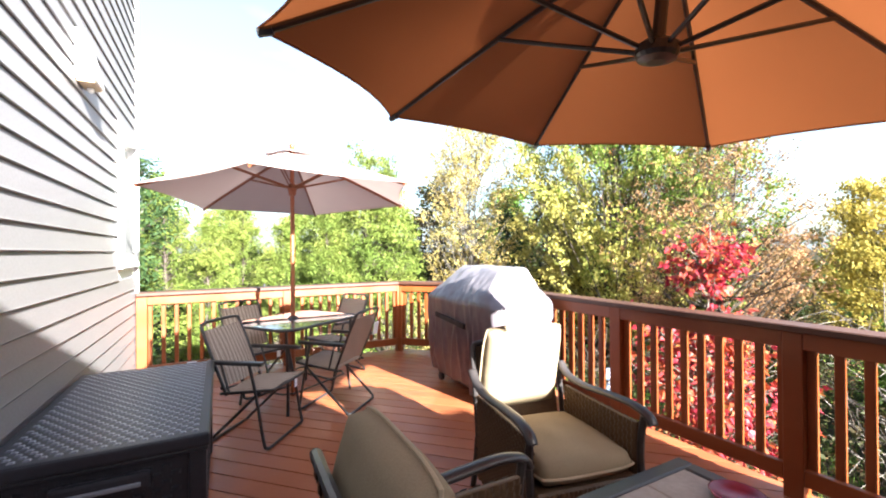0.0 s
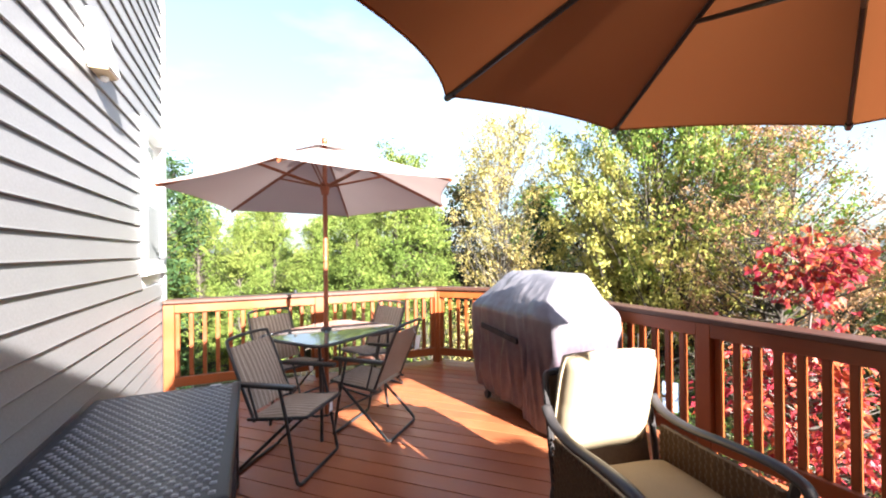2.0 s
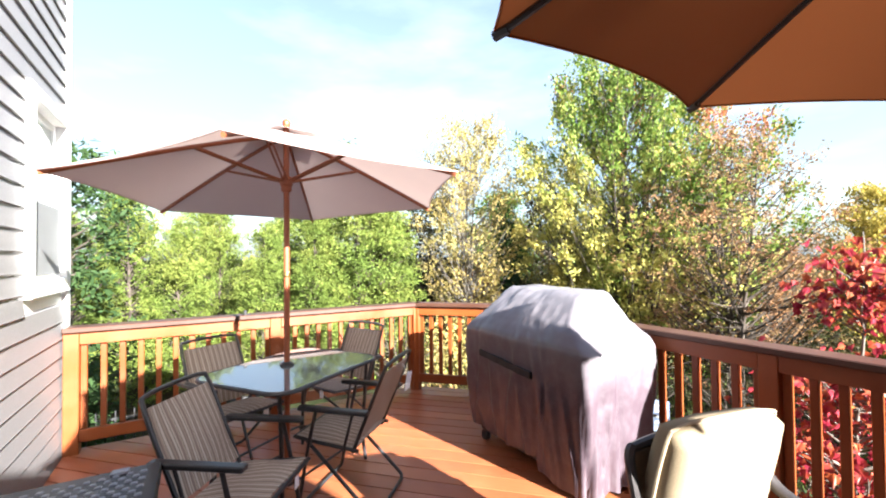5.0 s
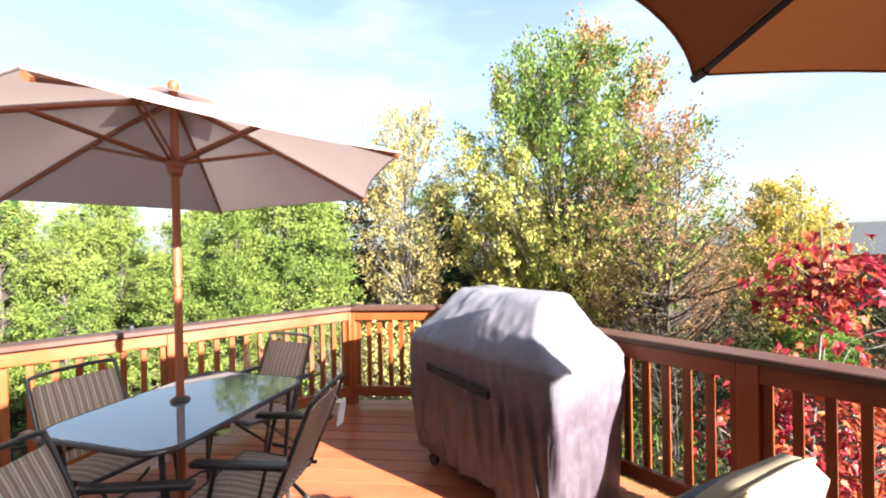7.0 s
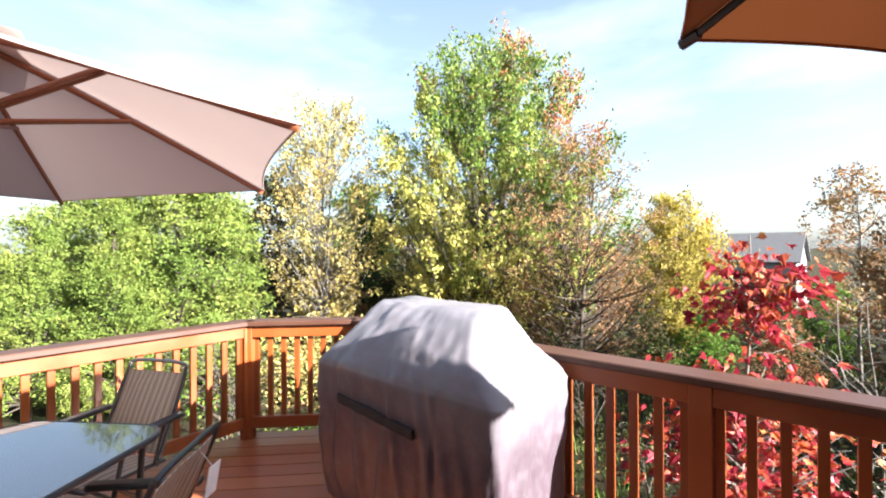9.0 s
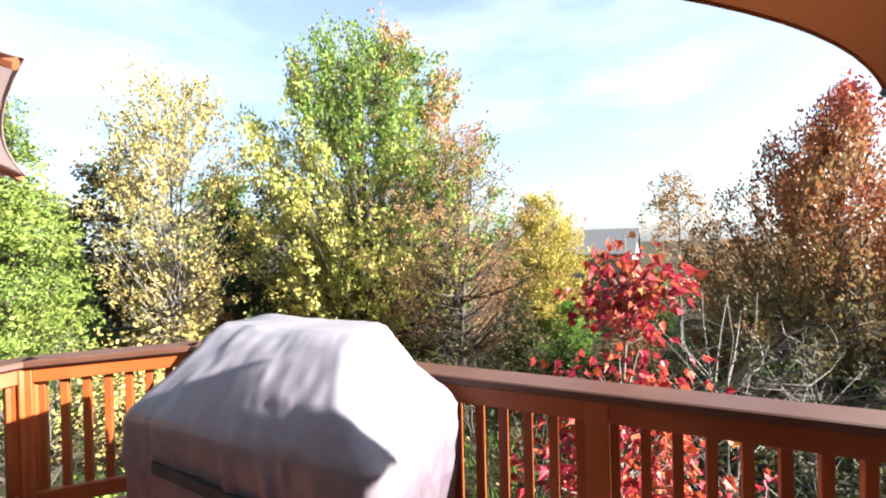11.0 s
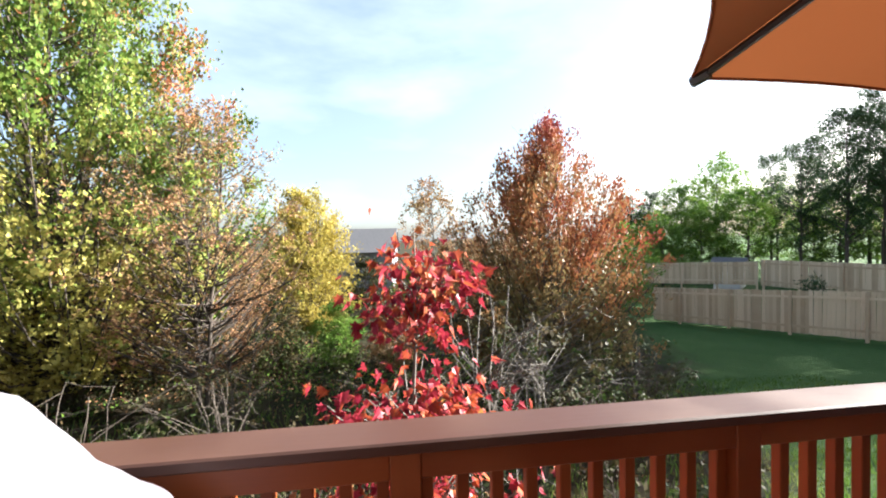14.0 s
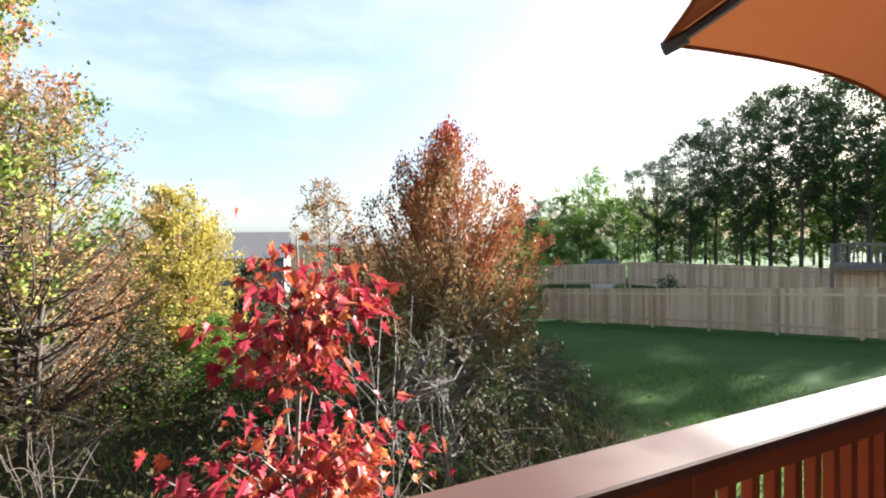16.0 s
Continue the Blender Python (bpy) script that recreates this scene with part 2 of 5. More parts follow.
# ---- mesh helpers ----
def part(name, bm, material, parent=None, label="", smooth=False):
    """Link a bmesh as one mesh object, under a thing or a part."""
    me = bpy.data.meshes.new(name)
    bm.normal_update()
    bm.to_mesh(me)
    bm.free()
    if material:
        me.materials.append(material)
    if smooth:
        me.shade_smooth()
    ob = new(name, me)
    if parent is not None:
        ob.parent = parent
    if label:
        tagged(ob, label)
    return ob


def thing(name, m, label, category, group="", kind=""):
    ob = new(name)
    ob.empty_display_size = 0.1
    ob.matrix_world = m
    return tagged(ob, label, category, group, kind)


def share(name, mesh, parent, m):
    """One more object on a shared mesh."""
    ob = new(name, mesh)
    ob.parent = parent
    ob.matrix_basis = m
    return ob


def box(bm, x0, x1, y0, y1, z0, z1, bevel=0.0, m=None, seg=1):
    g = bmesh.ops.create_cube(bm, size=1.0)
    vs = g["verts"]
    for v in vs:
        v.co = Vector((x0 + (v.co.x + 0.5) * (x1 - x0), y0 + (v.co.y + 0.5) * (y1 - y0), z0 + (v.co.z + 0.5) * (z1 - z0)))
    if m is not None:
        bmesh.ops.transform(bm, matrix=m, verts=vs)
    if bevel:
        es = {e for v in vs for e in v.link_edges}
        bmesh.ops.bevel(bm, geom=list(es), offset=bevel, segments=seg, affect="EDGES", profile=0.6)
    return bm


def boxed(*a, **k):
    return box(bmesh.new(), *a, **k)


def smooth_path(pts, steps):
    """Catmull-Rom through the points."""
    pts = [Vector(p) for p in pts]
    out = []
    for i in range(len(pts) - 1):
        p0, p1, p2, p3 = pts[max(i - 1, 0)], pts[i], pts[i + 1], pts[min(i + 2, len(pts) - 1)]
        for s in range(steps):
            t = s / steps
            out.append(0.5 * (2 * p1 + (p2 - p0) * t + (2 * p0 - 5 * p1 + 4 * p2 - p3) * t * t + (3 * p1 - p0 - 3 * p2 + p3) * t ** 3))
    return out + [pts[-1]]


def tube(bm, pts, radius, sides=8, flat=1.0):
    """A round or flattened bar along the points; radius may be a list."""
    pts = [Vector(p) for p in pts]
    rs = radius if isinstance(radius, (list, tuple)) else [radius] * len(pts)
    rings, up = [], None
    for i, p in enumerate(pts):
        d = (pts[min(i + 1, len(pts) - 1)] - pts[max(i - 1, 0)]).normalized()
        if up is None:
            up = Vector((0, 0, 1)) if abs(d.z) < 0.9 else Vector((1, 0, 0))
        side = d.cross(up)
        side = side.normalized() if side.length > 1e-5 else Vector((1, 0, 0))
        up = side.cross(d).normalized()
        rings.append([bm.verts.new(p + rs[i] * (side * math.cos(a) + up * flat * math.sin(a))) for a in (2 * math.pi * k / sides for k in range(sides))])
    for a, b in zip(rings, rings[1:]):
        for k in range(sides):
            bm.faces.new((a[k], a[(k + 1) % sides], b[(k + 1) % sides], b[k]))
    bm.faces.new(rings[0][::-1])
    bm.faces.new(rings[-1])
    return bm


def tubed(pts, radius, sides=8, steps=0, flat=1.0):
    return tube(bmesh.new(), smooth_path(pts, steps) if steps else pts, radius, sides, flat)


def lathe(profile, sides=24, m=None):
    bm = bmesh.new()
    rings = [[bm.verts.new((r * math.cos(2 * math.pi * k / sides), r * math.sin(2 * math.pi * k / sides), z)) for k in range(sides)] for r, z in profile]
    for a, b in zip(rings, rings[1:]):
        for k in range(sides):
            bm.faces.new((a[k], a[(k + 1) % sides], b[(k + 1) % sides], b[k]))
    bm.faces.new(rings[0][::-1])
    bm.faces.new(rings[-1])
    if m is not None:
        bmesh.ops.transform(bm, matrix=m, verts=bm.verts)
    return bm


def prism(poly, z0, z1, chamfer=0.0):
    """A flat convex outline raised from z0 to z1, its upper edge eased."""
    bm = bmesh.new()
    c = sum((Vector(p) for p in poly), Vector((0, 0))) / len(poly)
    ease = [Vector(p) - (Vector(p) - c).normalized() * chamfer for p in poly]
    low = [bm.verts.new((p[0], p[1], z0)) for p in poly]
    mid = [bm.verts.new((p[0], p[1], z1 - chamfer)) for p in poly] if chamfer else None
    top = [bm.verts.new((p[0], p[1], z1)) for p in ease]
    n = len(poly)
    rows = [low, mid, top] if mid else [low, top]
    for a, b in zip(rows, rows[1:]):
        for k in range(n):
            bm.faces.new((a[k], a[(k + 1) % n], b[(k + 1) % n], b[k]))
    bm.faces.new(low[::-1])
    bm.faces.new(top)
    return bm


def clip_poly(poly, n, d):
    """The part of a convex outline where n.p <= d."""
    out = []
    for a, b in zip(poly, poly[1:] + poly[:1]):
        fa, fb = n[0] * a[0] + n[1] * a[1] - d, n[0] * b[0] + n[1] * b[1] - d
        if fa <= 0:
            out.append(a)
        if (fa < 0 < fb) or (fb < 0 < fa):
            s = fa / (fa - fb)
            out.append((a[0] + s * (b[0] - a[0]), a[1] + s * (b[1] - a[1])))
    return out

# ---- the house wall with its lapped siding ----
WALL_X, CORNER_Y, BACK_Y = -0.535, 5.60, -2.60
WIN_Y0, WIN_Y1, WIN_Z0, WIN_Z1 = 4.72, 5.47, 1.27, 2.43
PITCH, GROUND_Z = 0.1252, -1.75


def wall_slab(name, x0, x1, y0, y1, z0, z1, hole, label):
    """A wall of real thickness with a window opening through it."""
    bm = bmesh.new()
    hy0, hy1, hz0, hz1 = hole
    box(bm, x0, x1, y0, hy0, z0, z1)
    box(bm, x0, x1, hy1, y1, z0, z1)
    box(bm, x0, x1, hy0, hy1, z0, hz0)
    box(bm, x0, x1, hy0, hy1, hz1, z1)
    return tagged(part(name, bm, M_WHITE), label, "wall", kind="structure")


wall_west = wall_slab("wall_west", WALL_X - 0.20, WALL_X - 0.022, BACK_Y, CORNER_Y - 0.02, GROUND_Z, 6.0,
                      (WIN_Y0, WIN_Y1, WIN_Z0, WIN_Z1), "house wall behind lapped vinyl siding")
wall_back_house = tagged(part("wall_north", boxed(-6.0, WALL_X - 0.20, CORNER_Y - 0.20, CORNER_Y - 0.02, GROUND_Z, 6.0), M_SIDING),
                         "end wall of the sided house", "wall", kind="structure")


def siding_course(y0, y1):
    """One lap: a board that leans out to its lower edge, a rounded drip and a short return."""
    bm = bmesh.new()
    prof = [(-0.022, PITCH + 0.012), (-0.011, PITCH), (0.0, 0.016), (0.002, 0.007), (-0.003, 0.0), (-0.013, 0.003)]
    a = [bm.verts.new((x, y0, z)) for x, z in prof]
    b = [bm.verts.new((x, y1, z)) for x, z in prof]
    for k in range(len(prof) - 1):
        bm.faces.new((a[k], a[k + 1], b[k + 1], b[k]))
    bm.faces.new(a[::-1])
    bm.faces.new(b)
    return bm


def bare(bm, name, mat):
    me = bpy.data.meshes.new(name)
    bm.normal_update()
    bm.to_mesh(me)
    bm.free()
    me.materials.append(mat)
    return me


FULL = bare(siding_course(BACK_Y, CORNER_Y - 0.09), "siding_full", M_SIDING)
BEFORE = bare(siding_course(BACK_Y, WIN_Y0 - 0.055), "siding_before", M_SIDING)
z_course = 1.095 - 18 * PITCH
while z_course < 5.9:
    hit = z_course + PITCH > WIN_Z0 - 0.05 and z_course < WIN_Z1 + 0.04
    share("siding_board", BEFORE if hit else FULL, wall_west, Matrix.Translation((WALL_X, 0, z_course)))
    z_course += PITCH
tagged(part("corner_trim", boxed(WALL_X - 0.03, WALL_X + 0.012, CORNER_Y - 0.088, CORNER_Y, GROUND_Z, 6.0, 0.004), M_WHITE),
       "white vinyl corner post of the siding", "trim", kind="structure")

# window with frame, sashes, screen
win = thing("window_1", pose(WALL_X, 0, 0), "white vinyl sash window in the sided wall", "window", kind="structure")
bm = bmesh.new()
for a in ((WIN_Y0 - 0.05, WIN_Y0 + 0.03, WIN_Z0 - 0.05, WIN_Z1 + 0.05), (WIN_Y1 - 0.03, WIN_Y1 + 0.04, WIN_Z0 - 0.05, WIN_Z1 + 0.05)):
    box(bm, -0.07, 0.026, *a, 0.004)
for a in ((WIN_Z0 - 0.05, WIN_Z0 + 0.03), (WIN_Z1 - 0.03, WIN_Z1 + 0.05)):
    box(bm, -0.07, 0.024, WIN_Y0 + 0.03, WIN_Y1 - 0.03, *a, 0.004)
part("window_frame", bm, M_WHITE, win)
WIN_M = 1.80
for z0, z1, dx in ((WIN_Z0 + 0.03, WIN_M + 0.02, -0.012), (WIN_M - 0.02, WIN_Z1 - 0.03, -0.045)):
    bm = bmesh.new()
    for a in ((WIN_Y0 + 0.03, WIN_Y0 + 0.075), (WIN_Y1 - 0.075, WIN_Y1 - 0.03)):
        box(bm, dx - 0.028, dx, *a, z0, z1, 0.003)
    for a in ((z0, z0 + 0.045), (z1 - 0.045, z1)):
        box(bm, dx - 0.026, dx - 0.002, WIN_Y0 + 0.075, WIN_Y1 - 0.075, *a, 0.003)
    sash = part("sash", bm, M_WHITE, win)
    pane = part("pane", boxed(dx - 0.018, dx - 0.012, WIN_Y0 + 0.07, WIN_Y1 - 0.07, z0 + 0.04, z1 - 0.04), M_GLASS, win)
part("window_sill", boxed(-0.06, 0.03, WIN_Y0 - 0.05, WIN_Y1 + 0.04, WIN_Z0 - 0.072, WIN_Z0 - 0.052, 0.004), M_WHITE, win)
part("insect_screen", boxed(-0.0095, -0.007, WIN_Y0 + 0.06, WIN_Y1 - 0.06, WIN_Z0 + 0.06, WIN_M - 0.01), plain("grey_screen_mesh", (0.20, 0.205, 0.21), (0.26, 0.265, 0.27), 5, 0.7, 0.3, 400), win, "grey insect screen over the lower sash")
tagged(part("room_wall", boxed(-3.4, -3.3, 2.0, CORNER_Y - 0.2, 0.0, 2.7), plain("room_paint", (0.5, 0.48, 0.44), (0.56, 0.54, 0.5), 2, 0.8, 0.05)),
       "plain painted room wall behind the window", "wall", kind="structure")

# unseen wall added behind the walker, its outline stepped to shade the near deck
bm = bmesh.new()
poly = [(WALL_X - 0.2, GROUND_Z), (3.2, GROUND_Z), (3.2, 2.46), (2.42, 2.48), (2.15, 3.28), (WALL_X - 0.2, 3.28)]
lo = [bm.verts.new((x, BACK_Y - 0.25, z)) for x, z in poly]
hi = [bm.verts.new((x, BACK_Y - 0.02, z)) for x, z in poly]
bm.faces.new(lo)
bm.faces.new(hi[::-1])
for k in range(len(poly)):
    bm.faces.new((lo[k], hi[k], hi[(k + 1) % len(poly)], lo[(k + 1) % len(poly)]))
bmesh.ops.recalc_face_normals(bm, faces=bm.faces)
tagged(part("wall_south", bm, M_SIDING), "unseen sided wall added to shade the near deck", "wall", kind="structure")

# ---- the deck ----
RAIL_X, RAIL_Y = 2.965, 5.45
CUT_A, CUT_B = (2.355, 5.446), (2.965, 4.836)
OUTLINE = [(WALL_X + 0.01, BACK_Y), (RAIL_X + 0.09, BACK_Y), (RAIL_X + 0.09, CUT_B[1] + 0.037), (CUT_A[0] + 0.037, RAIL_Y + 0.09), (WALL_X + 0.01, RAIL_Y + 0.09)]
deck_floor = thing("floor", pose(0, 0, 0), "red-stained deck floor of diagonal boards", "floor", kind="structure")
bm = bmesh.new()
for k in range(10):
    y = BACK_Y + 0.4 + k * 0.8
    box(bm, WALL_X + 0.02, RAIL_X - 0.05 if y < 4.6 else 2.3, y - 0.02, y + 0.02, -0.24, -0.03)
part("joists", bm, M_RAILX, deck_floor)
bm = bmesh.new()
for a, b in zip(OUTLINE[1:], OUTLINE[2:]):
    a, b = Vector((*a, 0)), Vector((*b, 0))
    d = (b - a)
    ang = math.degrees(math.atan2(d.y, d.x))
    box(bm, 0, d.length, -0.0, 0.035, -0.27, -0.032, 0.003, pose(a.x, a.y, 0, 0, 0, ang))
part("fascia", bm, M_RAILX, deck_floor, "stained fascia boards along the deck edge")
for x, y in ((-0.3, 5.3), (2.3, 5.3), (2.9, 4.6), (2.9, 2.4), (2.9, 0.2), (2.9, -2.0)):
    part("support_post", boxed(x - 0.07, x + 0.07, y - 0.07, y + 0.07, GROUND_Z - 0.5, -0.24, 0.005), M_RAILZ, deck_floor)

# ---- the railing ----
railing = thing("railing", pose(0, 0, 0), "red-stained timber deck railing with square balusters and flat cap", "railing", kind="structure")
POST = bare(boxed(-0.046, 0.046, -0.046, 0.046, -0.25, 0.892, 0.004), "post", M_RAILZ)
BAL = bare(boxed(-0.0185, 0.0185, -0.0185, 0.0185, 0.10, 0.845, 0.0025), "baluster", M_RAILZ)


def rail_run(a, b, posts, extend=(0.0, 0.0)):
    """Rails, cap, posts and balusters from a to b; posts are distances along the run."""
    a, b = Vector((*a, 0)), Vector((*b, 0))
    d = b - a
    ang = math.degrees(math.atan2(d.y, d.x))
    base = pose(a.x, a.y, 0, 0, 0, ang)
    L = d.length
    e0, e1 = extend
    for s0, s1 in cap_joints(-e0, L + e1):
        o = part("rail_cap", boxed(s0, s1, -0.082, 0.082, 0.893, 0.931, 0.006), M_CAP, railing)
        o.matrix_basis = base
    for p in posts:
        share("post", POST, railing, base @ pose(p, 0, 0))
    stops = sorted(posts)
    for s0, s1 in zip(stops, stops[1:]):
        s0, s1 = s0 + 0.046, s1 - 0.046
        if s1 - s0 < 0.1:
            continue
        o = part("top_rail", boxed(s0, s1, -0.043, -0.005, 0.80, 0.8925, 0.004), M_RAILX, railing)
        o.matrix_basis = base
        o = part("bottom_rail", boxed(s0, s1, -0.043, -0.005, 0.085, 0.175, 0.004), M_RAILX, railing)
        o.matrix_basis = base
        n = max(2, round((s1 - s0) / 0.116))
        for k in range(n + 1):
            share("baluster", BAL, railing, base @ pose(s0 + 0.021 + (s1 - s0 - 0.042) * k / n, 0.0145, 0, 0, 0, 0))


def cap_joints(s0, s1):
    if s1 - s0 > 6:
        return [(s0, 5.55), (5.553, s1)]
    n = 1
    return [(s0 + (s1 - s0) * k / n + (0.0015 if k else 0), s0 + (s1 - s0) * (k + 1) / n - (0.0015 if k < n - 1 else 0)) for k in range(n)]


rail_run((CUT_B[0], CUT_B[1]), (RAIL_X, BACK_Y), [0.0, 1.272, 2.403, 3.534, 4.665, 5.796, 6.927, CUT_B[1] - BACK_Y - 0.046], (0.034, 0.0))
rail_run((CUT_A[0], CUT_A[1]), CUT_B, [0.0, math.dist(CUT_A, CUT_B)], (0.0, 0.0))
rail_run((WALL_X + 0.055, RAIL_Y), (CUT_A[0], RAIL_Y), [0.0, 0.925 - WALL_X - 0.055, CUT_A[0] - WALL_X - 0.055], (0.046, 0.034))

# ---- deck boards ----
UX = Vector((-1, 1)).normalized()
VX = Vector((1, 1)).normalized()
v0 = -2.4
k = 0
while v0 < 6.0:
    poly = clip_poly(clip_poly(list(OUTLINE), (VX.x, VX.y), v0 + 0.1355), (-VX.x, -VX.y), -v0)
    if len(poly) >= 3:
        local = [(UX.x * p[0] + UX.y * p[1], -(VX.x * p[0] + VX.y * p[1]) + v0 + 0.069) for p in poly]
        mid = sum(p[0] for p in local) / len(local)
        local = [(p[0] - mid, p[1]) for p in local]
        area = sum(a[0] * b[1] - a[1] * b[0] for a, b in zip(local, local[1:] + local[:1]))
        if abs(area) > 0.004:
            o = part("board", prism(local if area > 0 else local[::-1], -0.03, 0.0, 0.0045), M_BOARD, deck_floor)
            c = UX * mid + VX * (v0 + 0.069)
            o.matrix_basis = pose(c.x, c.y, 0, 0, 0, 135)
    v0 += 0.1435

# ---- storage box ----
def storage_box():
    bx = thing("storage_box", pose(-0.158, 2.81, 0), "dark resin deck storage box with woven-look lid", "storage box")
    W, L, H = 0.70, 1.29, 0.60
    bm = bmesh.new()
    box(bm, -W / 2 + 0.03, W / 2 - 0.03, -L / 2 + 0.03, L / 2 - 0.03, 0.0, H - 0.05, 0.02, None, 2)
    part("body", bm, M_RESIN, bx)
    for sx in (-1, 1):
        for sy in (-1, 1):
            part("corner_post", boxed(sx * (W / 2 - 0.045) - 0.033, sx * (W / 2 - 0.045) + 0.033, sy * (L / 2 - 0.045) - 0.033, sy * (L / 2 - 0.045) + 0.033, 0.0, H - 0.052, 0.012, None, 2), M_RESIN, bx)
    lid = part("lid", boxed(-W / 2, W / 2, -L / 2, L / 2, H - 0.052, H + 0.006, 0.016, None, 3), M_RESIN, bx)
    part("lid_lip", boxed(-W / 2 + 0.006, W / 2 - 0.006, -L / 2 + 0.006, L / 2 - 0.006, H - 0.066, H - 0.052, 0.004), M_RESIN, bx)

    def pads(u0, u1, v0, v1, du, dv, place):
        """Small raised weave pads in a staggered grid."""
        verts, faces = [], []
        nv = int((v1 - v0) / dv)
        for j in range(nv):
            off = (j % 2) * du * 0.5
            nu = int((u1 - u0 - off) / du)
            for i in range(nu):
                u, v = u0 + off + (i + 0.5) * du, v0 + (j + 0.5) * dv
                k = len(verts)
                a, b = du * 0.27, dv * 0.32
                for s, h in ((1.0, 0.0), (0.62, 0.0045)):
                    verts.extend(place(u + p * a * s, v + q * b * s, h) for p, q in ((-1, -1), (1, -1), (1, 1), (-1, 1)))
                faces.append((k + 4, k + 5, k + 6, k + 7))
                faces.extend((k + e, k + (e + 1) % 4, k + 4 + (e + 1) % 4, k + 4 + e) for e in range(4))
        me = bpy.data.meshes.new("weave")
        me.from_pydata(verts, [], faces)
        return me

    # Only the lid pads get the sheen colour; the side pads stay dark.
    for me, mat, par in ((pads(-W / 2 + 0.03, W / 2 - 0.03, -L / 2 + 0.03, L / 2 - 0.03, 0.0425, 0.031, lambda u, v, h: (u, v, H + 0.0058 + h)), M_RESIN_SHEEN, lid),
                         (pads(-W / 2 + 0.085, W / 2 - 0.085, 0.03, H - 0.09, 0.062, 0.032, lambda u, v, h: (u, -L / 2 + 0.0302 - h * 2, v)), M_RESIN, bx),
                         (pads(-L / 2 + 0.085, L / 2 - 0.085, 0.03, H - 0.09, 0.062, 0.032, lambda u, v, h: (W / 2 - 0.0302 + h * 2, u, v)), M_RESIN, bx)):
        me.materials.append(mat)
        o = new("weave", me)
        o.parent = par
        tagged(o, kind="stuff")
    bm = bmesh.new()
    box(bm, -0.15, 0.15, -L / 2 - 0.002, -L / 2 + 0.03, H - 0.165, H - 0.10, 0.012, None, 2)
    hd = part("handle", bm, M_RESIN, bx)
    part("grip", boxed(-0.12, 0.12, -L / 2 - 0.012, -L / 2 + 0.0, H - 0.15, H - 0.132, 0.004), M_RESIN_SHEEN, hd)
    part("hinge", boxed(W / 2 - 0.16, W / 2 - 0.10, L / 2 - 0.06, L / 2 - 0.02, H + 0.004, H + 0.016, 0.004), M_RESIN_SHEEN, lid)
    return bx


storage_box()


# ---- folding chairs ----
def sling(w0, w1, pts, sag=0.012, thick=0.006):
    """A cloth panel stretched along the points, hollow between its side bars."""
    rows = smooth_path(pts, 6)
    bm = bmesh.new()
    n, cols = len(rows), 10
    grid = [[], []]
    for i, p in enumerate(rows):
        s = i / (n - 1)
        w = w0 + (w1 - w0) * s
        tdir = (rows[min(i + 1, n - 1)] - rows[max(i - 1, 0)]).normalized()
        nor = Vector((1, 0, 0)).cross(tdir).normalized()
        for side, lst in ((0.5, grid[0]), (-0.5, grid[1])):
            line = []
            for c in range(cols + 1):
                u = c / cols * 2 - 1
                dip = sag * (1 - u * u) * math.sin(math.pi * min(max(s, 0.03), 0.97)) + 0.0025 * math.sin(9 * s + 5 * u)
                line.append(bm.verts.new(p + Vector((u * w / 2, 0, 0)) - nor * dip + nor * thick * side))
            lst.append(line)
    for lay, flip in ((grid[0], False), (grid[1], True)):
        for a, b in zip(lay, lay[1:]):
            for c in range(cols):
                f = (a[c], a[c + 1], b[c + 1], b[c])
                bm.faces.new(f[::-1] if flip else f)
    for c in (0, cols):
        for i in range(n - 1):
            bm.faces.new((grid[0][i][c], grid[0][i + 1][c], grid[1][i + 1][c], grid[1][i][c]))
    for i in (0, n - 1):
        for c in range(cols):
            bm.faces.new((grid[0][i][c], grid[0][i][c + 1], grid[1][i][c + 1], grid[1][i][c]))
    bmesh.ops.recalc_face_normals(bm, faces=bm.faces)
    return bm


